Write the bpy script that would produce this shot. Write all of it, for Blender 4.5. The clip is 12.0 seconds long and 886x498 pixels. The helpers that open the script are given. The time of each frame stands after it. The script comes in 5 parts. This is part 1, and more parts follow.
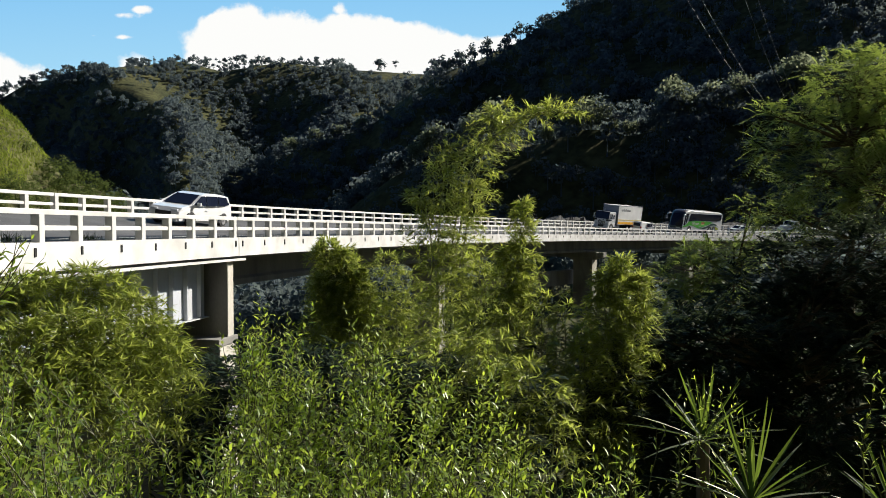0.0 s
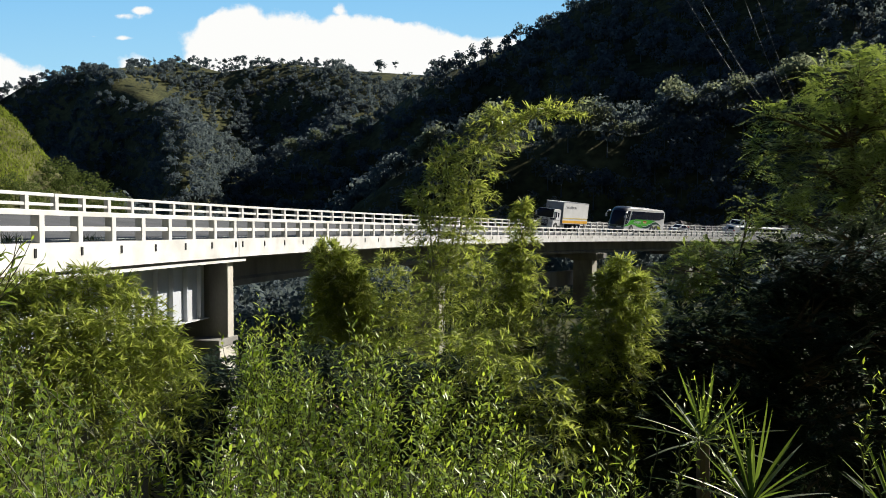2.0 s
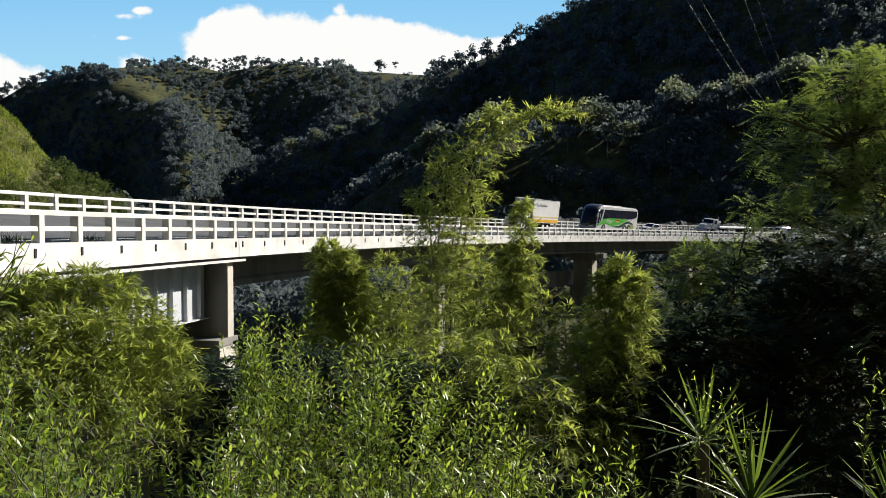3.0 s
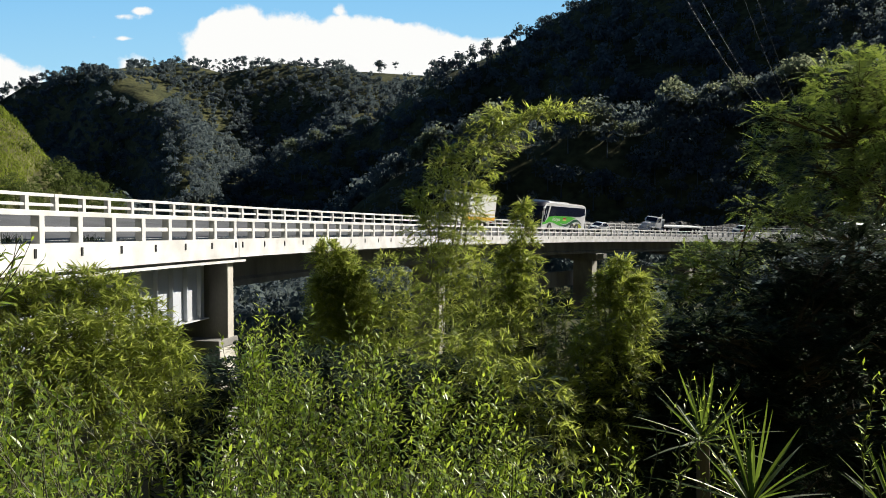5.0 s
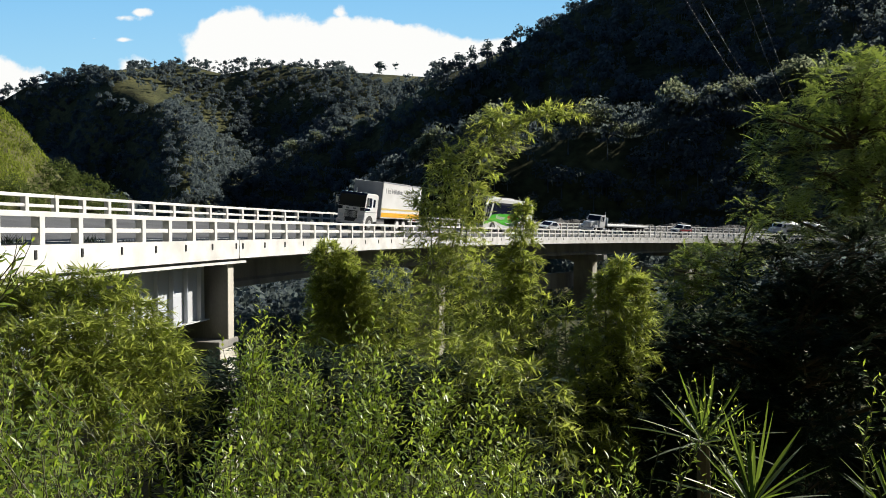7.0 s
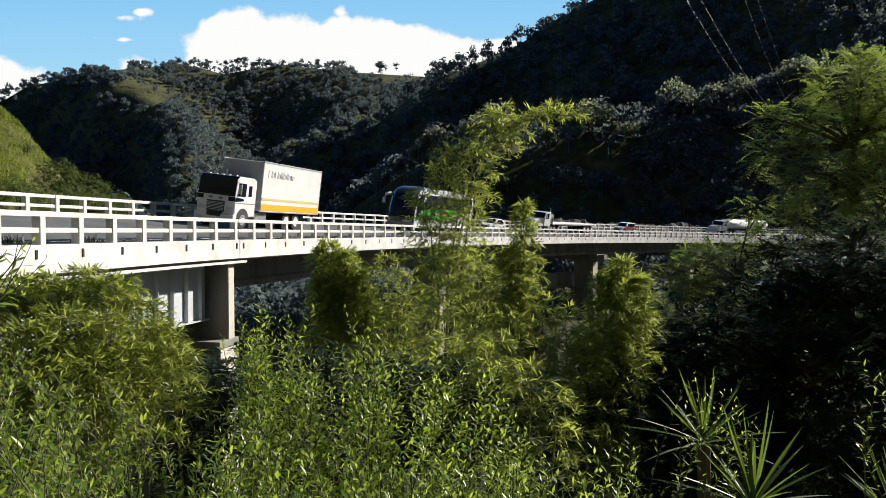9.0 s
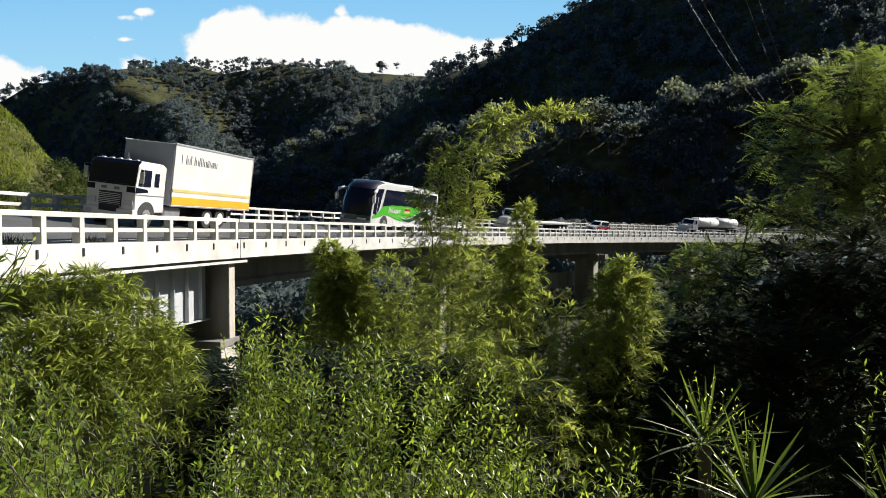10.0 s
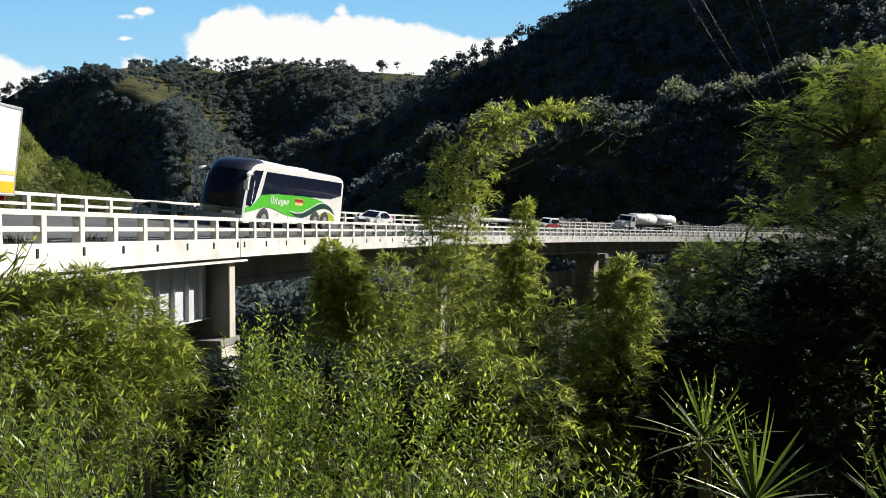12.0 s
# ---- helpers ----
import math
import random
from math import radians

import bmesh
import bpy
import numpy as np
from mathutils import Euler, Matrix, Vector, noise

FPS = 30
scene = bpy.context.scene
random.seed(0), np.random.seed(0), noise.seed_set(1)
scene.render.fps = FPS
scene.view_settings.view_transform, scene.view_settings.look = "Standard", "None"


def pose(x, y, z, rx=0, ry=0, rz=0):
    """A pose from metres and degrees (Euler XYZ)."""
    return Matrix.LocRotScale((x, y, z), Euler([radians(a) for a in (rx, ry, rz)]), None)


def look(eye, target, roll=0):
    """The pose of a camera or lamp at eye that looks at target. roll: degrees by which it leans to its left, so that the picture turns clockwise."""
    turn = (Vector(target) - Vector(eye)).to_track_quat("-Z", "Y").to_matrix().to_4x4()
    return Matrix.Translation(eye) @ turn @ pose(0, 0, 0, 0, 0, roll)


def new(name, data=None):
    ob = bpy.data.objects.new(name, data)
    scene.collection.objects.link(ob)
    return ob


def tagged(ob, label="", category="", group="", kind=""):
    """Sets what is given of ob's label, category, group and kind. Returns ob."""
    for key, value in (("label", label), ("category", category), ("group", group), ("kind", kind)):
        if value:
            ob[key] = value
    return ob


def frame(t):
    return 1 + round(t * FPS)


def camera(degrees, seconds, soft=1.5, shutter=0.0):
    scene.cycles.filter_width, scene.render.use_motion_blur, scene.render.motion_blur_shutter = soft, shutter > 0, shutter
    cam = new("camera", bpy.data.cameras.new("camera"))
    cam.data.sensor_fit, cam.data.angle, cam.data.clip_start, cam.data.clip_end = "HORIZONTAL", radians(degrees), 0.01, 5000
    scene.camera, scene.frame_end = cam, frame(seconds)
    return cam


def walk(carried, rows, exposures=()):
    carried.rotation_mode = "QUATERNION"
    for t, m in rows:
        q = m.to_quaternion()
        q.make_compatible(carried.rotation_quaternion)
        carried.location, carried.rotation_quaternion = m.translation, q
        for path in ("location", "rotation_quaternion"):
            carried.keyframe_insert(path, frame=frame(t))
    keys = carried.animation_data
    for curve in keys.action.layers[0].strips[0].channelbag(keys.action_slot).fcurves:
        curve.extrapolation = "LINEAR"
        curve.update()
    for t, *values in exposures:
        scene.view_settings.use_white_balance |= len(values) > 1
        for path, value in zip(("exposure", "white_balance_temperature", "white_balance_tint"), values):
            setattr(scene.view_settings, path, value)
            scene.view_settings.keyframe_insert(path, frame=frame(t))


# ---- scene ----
from itertools import accumulate

# ---- camera: hand-held on the bank, almost still ----
cam = camera(62.2, 12.0, soft=0.6)
F = 1300.0
TILT = 90 - math.degrees(math.atan(43 / F))


def aim(right, down):
    """The camera's pose when things have drifted right and down by so many 1300ths."""
    return pose(0, 0, 0, TILT + math.degrees(down / F), 0, math.degrees(right / F))


walk(cam, [(t, aim(r, d)) for t, r, d in (
    (0, 0, -1.3), (0.8, 0, -0.4), (1.5, 0, 0), (3.2, 0, 0.2), (5, 0, 0.9), (6, 0.1, 1.3), (6.6, 0.3, 2.6),
    (7.2, 0.6, 3.0), (8.8, 1.3, 2.8), (9.5, 1.8, 2.4), (10, 2.4, 2.1), (11, 2.4, 1.4), (12, 2.9, 0.7))])

# ---- light ----
SUN_EL, SUN_AZ = 32.0, 30.0          # azimuth from +x towards +y
sx, sy, sz = (math.cos(radians(SUN_EL)) * math.cos(radians(SUN_AZ)),
              math.cos(radians(SUN_EL)) * math.sin(radians(SUN_AZ)), math.sin(radians(SUN_EL)))
world = bpy.data.worlds.new("world")
scene.world = world
world.use_nodes = True
wn = world.node_tree
wn.nodes.clear()
sky = wn.nodes.new("ShaderNodeTexSky")
sky.sky_type, sky.sun_disc = "NISHITA", False
sky.sun_elevation, sky.sun_rotation = radians(SUN_EL), radians(90 - SUN_AZ)
sky.altitude, sky.air_density, sky.dust_density, sky.ozone_density = 1400, 0.48, 0.05, 5.0
back = wn.nodes.new("ShaderNodeBackground")
back.inputs["Strength"].default_value = 0.05
wout = wn.nodes.new("ShaderNodeOutputWorld")
wn.links.new(sky.outputs[0], back.inputs["Color"])
wn.links.new(back.outputs[0], wout.inputs["Surface"])
lamp = bpy.data.lights.new("sun", "SUN")
lamp.energy, lamp.angle, lamp.color = 5.0, radians(0.53), (1.0, 0.945, 0.84)
sun = new("sun", lamp)
sun.matrix_world = look((sx * 300, sy * 300, sz * 300), (0, 0, 0))
scene.view_settings.exposure = 0.92


# ---- materials ----
def nodes_of(name):
    m = bpy.data.materials.new(name)
    m.use_nodes = True
    nt = m.node_tree
    return m, nt, nt.nodes["Principled BSDF"], nt.nodes["Material Output"]


def surface(name, color, rough=0.6, metal=0.0, scale=3.0, vary=0.25, fine=40.0, bump=0.2, depth=0.01, stain=None, coat=0.0, stretch=(1, 1, 1), random_each=0.0):
    """A surface with broad stains, fine grain and relief, at world size."""
    m, nt, p, out = nodes_of(name)
    N, L = nt.nodes.new, nt.links.new
    co = N("ShaderNodeTexCoord")
    mp = N("ShaderNodeMapping")
    mp.inputs["Scale"].default_value = stretch
    L(co.outputs["Object"], mp.inputs["Vector"])
    broad, grain = N("ShaderNodeTexNoise"), N("ShaderNodeTexNoise")
    broad.inputs["Scale"].default_value, broad.inputs["Detail"].default_value = scale, 5
    grain.inputs["Scale"].default_value, grain.inputs["Detail"].default_value = fine, 3
    L(mp.outputs[0], broad.inputs["Vector"])
    L(mp.outputs[0], grain.inputs["Vector"])
    dark = stain or tuple(c * (1 - vary * 1.6) for c in color)
    ramp = N("ShaderNodeValToRGB")
    ramp.color_ramp.elements[0].position, ramp.color_ramp.elements[1].position = 0.30, 0.62
    ramp.color_ramp.elements[0].color, ramp.color_ramp.elements[1].color = (*dark, 1), (*color, 1)
    L(broad.outputs["Fac"], ramp.inputs[0])
    mul = N("ShaderNodeMapRange")
    mul.inputs["To Min"].default_value, mul.inputs["To Max"].default_value = 1 - vary, 1 + vary * 0.6
    L(grain.outputs["Fac"], mul.inputs["Value"])
    hsv = N("ShaderNodeHueSaturation")
    L(ramp.outputs[0], hsv.inputs["Color"])
    L(mul.outputs[0], hsv.inputs["Value"])
    L(hsv.outputs[0], p.inputs["Base Color"])
    if random_each:
        info, mr, h2 = N("ShaderNodeObjectInfo"), N("ShaderNodeMapRange"), N("ShaderNodeHueSaturation")
        mr.inputs["To Min"].default_value, mr.inputs["To Max"].default_value = 1 - random_each, 1 + random_each * 0.5
        L(info.outputs["Random"], mr.inputs["Value"])
        L(mr.outputs[0], h2.inputs["Value"])
        L(hsv.outputs[0], h2.inputs["Color"])
        L(h2.outputs[0], p.inputs["Base Color"])
    p.inputs["Roughness"].default_value, p.inputs["Metallic"].default_value = rough, metal
    p.inputs["Coat Weight"].default_value = coat
    p.inputs["Coat Roughness"].default_value = 0.05
    if bump:
        b = N("ShaderNodeBump")
        b.inputs["Strength"].default_value, b.inputs["Distance"].default_value = bump, depth
        L(grain.outputs["Fac"], b.inputs["Height"])
        L(b.outputs[0], p.inputs["Normal"])
    return m


def leafy(name, low, high, through_color, share=0.45, gloss=0.10, rough=0.35):
    """Leaves: each its own shade of green, light passing through them."""
    m, nt, p, out = nodes_of(name)
    N, L = nt.nodes.new, nt.links.new
    nt.nodes.remove(p)
    geo = N("ShaderNodeNewGeometry")
    ramp = N("ShaderNodeValToRGB")
    ramp.color_ramp.elements[0].color, ramp.color_ramp.elements[1].color = (*low, 1), (*high, 1)
    L(geo.outputs["Random Per Island"], ramp.inputs[0])
    dif, tra, glo = N("ShaderNodeBsdfDiffuse"), N("ShaderNodeBsdfTranslucent"), N("ShaderNodeBsdfGlossy")
    L(ramp.outputs[0], dif.inputs["Color"])
    mixc = N("ShaderNodeMixRGB")
    mixc.inputs[0].default_value = 0.65
    L(ramp.outputs[0], mixc.inputs[1])
    mixc.inputs[2].default_value = (*through_color, 1)
    L(mixc.outputs[0], tra.inputs["Color"])
    glo.inputs["Roughness"].default_value = rough
    glo.inputs["Color"].default_value = (0.9, 0.9, 0.85, 1)
    a, b = N("ShaderNodeMixShader"), N("ShaderNodeMixShader")
    a.inputs[0].default_value = share
    fr, fm = N("ShaderNodeFresnel"), N("ShaderNodeMath")
    fr.inputs["IOR"].default_value = 1.4
    fm.operation = "MULTIPLY"
    fm.inputs[1].default_value = gloss
    L(fr.outputs[0], fm.inputs[0])
    L(fm.outputs[0], b.inputs[0])
    L(dif.outputs[0], a.inputs[1])
    L(tra.outputs[0], a.inputs[2])
    L(a.outputs[0], b.inputs[1])
    L(glo.outputs[0], b.inputs[2])
    L(b.outputs[0], out.inputs["Surface"])
    return m


def glassy(name, tint=(0.008, 0.011, 0.024), rough=0.04):
    m, nt, p, out = nodes_of(name)
    p.inputs["Base Color"].default_value = (*tint, 1)
    p.inputs["Roughness"].default_value = rough
    p.inputs["Specular IOR Level"].default_value = 0.3
    return m


WHITE_PAINT = surface("white_painted_concrete", (0.60, 0.595, 0.58), 0.75, scale=0.9, vary=0.10, fine=30, bump=0.25, stain=(0.44, 0.43, 0.41))
CONCRETE = surface("weathered_concrete", (0.22, 0.21, 0.19), 0.9, scale=0.7, vary=0.25, fine=18, bump=0.4, stain=(0.11, 0.105, 0.10), stretch=(1, 1, 0.35))
# sun on the piers' outer sides, put into a paler concrete
CONCRETE_SUNLIT = surface("sunlit_side_concrete", (0.50, 0.47, 0.41), 0.9, scale=1.3, vary=0.22, fine=20, bump=0.4, stain=(0.30, 0.27, 0.22), stretch=(1, 1, 0.3))
STEEL = surface("pale_painted_steel", (0.46, 0.49, 0.55), 0.5, scale=0.8, vary=0.12, fine=22, bump=0.1, stain=(0.42, 0.42, 0.42), stretch=(1, 1, 0.2))
ASPHALT = surface("asphalt", (0.085, 0.085, 0.088), 0.9, scale=0.5, vary=0.25, fine=60, bump=0.4, stain=(0.05, 0.05, 0.052))
DARK = surface("dark_opening", (0.02, 0.02, 0.02), 0.9, bump=0)
LINE_PAINT = surface("road_line_paint", (0.7, 0.7, 0.66), 0.7, scale=2, vary=0.3, fine=30)


# ---- building helpers ----
def mesh_of(name, verts, faces):
    me = bpy.data.meshes.new(name)
    me.from_pydata([tuple(v) for v in verts], [], faces)
    me.update()
    return me


def part(name, bm, material, parent=None, label="", smooth=False):
    """Link a bmesh, or a ready mesh, as one object, under a thing or a part."""
    if isinstance(bm, bpy.types.Mesh):
        me = bm
    else:
        bmesh.ops.recalc_face_normals(bm, faces=bm.faces)
        me = bpy.data.meshes.new(name)
        bm.to_mesh(me)
        bm.free()
    if smooth:
        for f in me.polygons:
            f.use_smooth = True
    if not me.materials:
        me.materials.append(material)
    ob = new(name, me)
    if parent:
        ob.parent = parent
    if label:
        ob["label"] = label
    return ob


def empty(name, m=None):
    ob = new(name)
    ob.empty_display_size = 0.3
    if m:
        ob.matrix_world = m
    return ob


def box(bm, x0, x1, y0, y1, z0, z1, bevel=0.0):
    vs = [bm.verts.new((x, y, z)) for x in (x0, x1) for y in (y0, y1) for z in (z0, z1)]
    fs = [bm.faces.new([vs[i] for i in q]) for q in ((0, 1, 3, 2), (4, 6, 7, 5), (0, 4, 5, 1), (2, 3, 7, 6), (0, 2, 6, 4), (1, 5, 7, 3))]
    if bevel:
        edges = list({e for f in fs for e in f.edges})
        bmesh.ops.bevel(bm, geom=edges, offset=bevel, segments=2, affect="EDGES", profile=0.5)
    return bm


def boxed(*a, bevel=0.0):
    return box(bmesh.new(), *a, bevel=bevel)


def tube_mesh(name, pts, radii, sides=8):
    """A bent, tapering tube along points."""
    V, Fc = [], []
    for i, p in enumerate(pts):
        p = Vector(p)
        d = (Vector(pts[min(i + 1, len(pts) - 1)]) - Vector(pts[max(i - 1, 0)])).normalized()
        a = d.orthogonal().normalized()
        b = d.cross(a)
        for k in range(sides):
            w = 2 * math.pi * k / sides
            V.append(p + (a * math.cos(w) + b * math.sin(w)) * radii[i])
    for i in range(len(pts) - 1):
        for k in range(sides):
            k2 = (k + 1) % sides
            Fc.append((i * sides + k, i * sides + k2, (i + 1) * sides + k2, (i + 1) * sides + k))
    Fc.append(tuple(range(sides))[::-1])
    Fc.append(tuple((len(pts) - 1) * sides + k for k in range(sides)))
    return mesh_of(name, V, Fc)


def wheel_disc(bm, r, y0, y1, cx=0.0, cz=0.0, n=24, inner=0.0):
    """A disc round the y axis."""
    rings = []
    for y, rr in ((y0, r * 0.94), (y0 + (y1 - y0) * 0.12, r), (y1 - (y1 - y0) * 0.12, r), (y1, r * 0.94)):
        rings.append([bm.verts.new((cx + rr * math.cos(2 * math.pi * k / n), y, cz + rr * math.sin(2 * math.pi * k / n))) for k in range(n)])
    for a, b in zip(rings, rings[1:]):
        for k in range(n):
            bm.faces.new((a[k], a[(k + 1) % n], b[(k + 1) % n], b[k]))
    bm.faces.new(rings[0][::-1])
    bm.faces.new(rings[-1])
    return bm


# ---- the bridge's line: its near edge bends round the bank, falls gently and leans inwards ----
DS = 0.5
S0, S1 = -190.0, 240.0
LEAN, WIDE = 0.122, 9.55
count = int((S1 - S0) / DS) + 1
SS = [S0 + i * DS for i in range(count)]
bend = [0.0 if s < -14 else max(0.00809 - 0.000063 * max(s, 0), 0.0056) for s in SS]
head = list(accumulate(b * DS for b in bend))
i0 = int(-S0 / DS)
head = [h - head[i0] + 0.0977 for h in head]
XX = list(accumulate(math.sin(h) * DS for h in head))
YY = list(accumulate(math.cos(h) * DS for h in head))
XX, YY = [x - XX[i0] - 11.2266 for x in XX], [y - YY[i0] + 20.4653 for y in YY]


def line_at(s):
    x, y, h = np.interp(s, SS, XX), np.interp(s, SS, YY), np.interp(s, SS, head)
    c = min(max(s, -60), 130)
    z = 0.4206 - 0.9346 - 0.0071 * s - 0.000042 * c * c - (0.0109 * (s - 130) if s > 130 else 0)
    return float(x), float(y), float(z), float(h)


def on_bridge(s, d, z):
    """The place s along the near edge, d across towards the far side, z over the lean plane."""
    x, y, zz, h = line_at(s)
    return Vector((x - d * math.cos(h), y + d * math.sin(h), zz + z))


def sweep(bm, profile, s0, s1, step=2.0):
    """A closed profile of (d, z) pulled along the bridge."""
    n = max(1, round((s1 - s0) / step))
    rings = [[bm.verts.new(on_bridge(s0 + (s1 - s0) * i / n, d, z)) for d, z in profile] for i in range(n + 1)]
    k = len(profile)
    for a, b in zip(rings, rings[1:]):
        for j in range(k):
            bm.faces.new((a[j], a[(j + 1) % k], b[(j + 1) % k], b[j]))
    bm.faces.new(rings[0])
    bm.faces.new(rings[-1][::-1])
    return bm


def swept(profile, s0, s1, step=2.0):
    return sweep(bmesh.new(), profile, s0, s1, step)


def rect(d0, d1, z0, z1):
    return [(d0, z0), (d1, z0), (d1, z1), (d0, z1)]

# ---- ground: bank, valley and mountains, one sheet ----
def crest(rows, u):
    return float(np.interp(u, [(x - 784) / F for x, y in rows], [(398 - y) / F for x, y in rows]))


FAR = ((-900, 260), (-300, 190), (0, 166), (60, 148), (100, 132), (200, 121), (300, 112), (400, 114), (500, 114), (600, 118), (700, 124), (780, 128), (900, 150), (1300, 200))
# STEEP's rows past 1568 are out of view, raised to shade the slopes
STEEP = ((300, 380), (380, 335), (430, 308), (500, 272), (560, 253), (650, 228), (720, 168), (770, 130), (850, 100), (920, 72), (970, 42), (1050, -6), (1200, -75), (1568, -180), (2200, -345), (2800, -420), (4000, -400))
KNOLL = ((-2000, 150), (-500, 60), (-100, 128), (0, 184), (40, 220), (60, 246), (85, 276), (120, 302), (180, 330), (215, 358), (240, 390), (300, 440), (500, 600))
# the lower ridge that stands out from the foot of the steep mountain
SHELF = ((560, 420), (640, 345), (700, 300), (760, 268), (860, 240), (950, 250), (1030, 228), (1110, 235), (1185, 200), (1290, 180), (1400, 165), (1500, 150), (1700, 110), (2000, 60), (3000, 40))


ROAD_X, ROAD_Y = np.array(XX), np.array(YY)


def smax(a, b, k):
    h = max(k - abs(a - b), 0) / k
    return max(a, b) + h * h * k * 0.25


def ground_height(x, y):
    r = math.hypot(x, y)
    v = Vector((x, y, 0))
    if r < 3:
        bank = -1.9 - 0.12 * r
    else:
        # for y < 0 an unseen hillside is added, blocking low sky light
        bank = -2.26 + float(np.interp(y / r, (-1, -0.3, 0, 0.12), (0.6, 0.5, 0.05, -0.42))) * (r - 3)
    bank = min(max(bank, -13.0 + 1.2 * noise.noise(v * 0.05)), 110)
    if y > 8 and r > 40:
        u = max(-2.5, min(2.5, x / y))
        k = crest(KNOLL, u) * 130 - 0.75 * abs(y - 130)
        s = crest(STEEP, u) * 430 - 0.86 * abs(y - 430) * (1.0 if y < 430 else 0.5)
        # lowers that unseen shoulder nearby so it leaves the bank in sun
        s -= max(0.0, u - 0.62) * 230 * max(0.0, 330 - y) / 330
        f = crest(FAR, u) * 700 - 0.50 * abs(y - 700) * (1.0 if y < 700 else 0.45)
        rough = 46 * noise.noise(v * 0.0048 + Vector((3.1, 0.4, 0))) + 16 * noise.noise(v * 0.013) + 4 * noise.noise(v * 0.05)
        damp = min(1.0, abs(y - 430) / 160) * min(1.0, abs(y - 700) / 200) * min(1.0, max(0.0, (r - 90) / 150))
        spur = noise.noise(Vector((x * 0.0085 + 5.3, y * 0.0022, 1.7))) + 0.5 * noise.noise(Vector((x * 0.02, y * 0.006, 4.2)))
        s += 30 * spur * min(1.0, abs(y - 430) / 90) * min(1.0, max(0.0, (r - 110) / 120))
        # two spurs of the far hill with a gully between them
        px = 784 + F * u
        line = [float(np.interp(y, (430, 520, 600, 690), c)) for c in ((200, 160, 110, 50), (330, 275, 205, 150), (480, 470, 460, 435), (640, 640, 650, 700))]
        q = float(np.interp(px + 30 * noise.noise(v * 0.012) + 14 * noise.noise(v * 0.04), [line[0] - 200] + line + [line[3] + 200], range(6)))
        j = min(int(q), 4)
        w = (q - j) * (q - j) * (3 - 2 * (q - j))
        fold = (10, -24, 24, -24, 4, 0)[j] * (1 - w) + (10, -24, 24, -24, 4, 0)[j + 1] * w
        f += (fold + 16 * spur) * min(1.0, abs(y - 700) / 90)
        g = crest(SHELF, u) * 230 - (1.15 * (230 - y) if y < 230 else 0.35 * (y - 230)) + 5 * noise.noise(v * 0.03)
        h = smax(smax(smax(s, f, 14) + rough * damp * 0.6, g, 5), k + 1.5 * noise.noise(v * 0.06), 4)
        bank = smax(bank, h, 6)
    if 20 < x < 150 and 85 < y < 215:
        # the cutting through which the road runs on
        i = int(np.argmin((ROAD_X - x) ** 2 + (ROAD_Y - y) ** 2))
        d = math.hypot(ROAD_X[i] - x, ROAD_Y[i] - y)
        if d < 30:
            bank = min(bank, line_at(SS[i])[2] - 2.2 + max(0.0, d - 13) * 1.1)
    if r > 1500:
        bank *= max(0.0, 1 - (r - 1500) / 1500)
    return bank


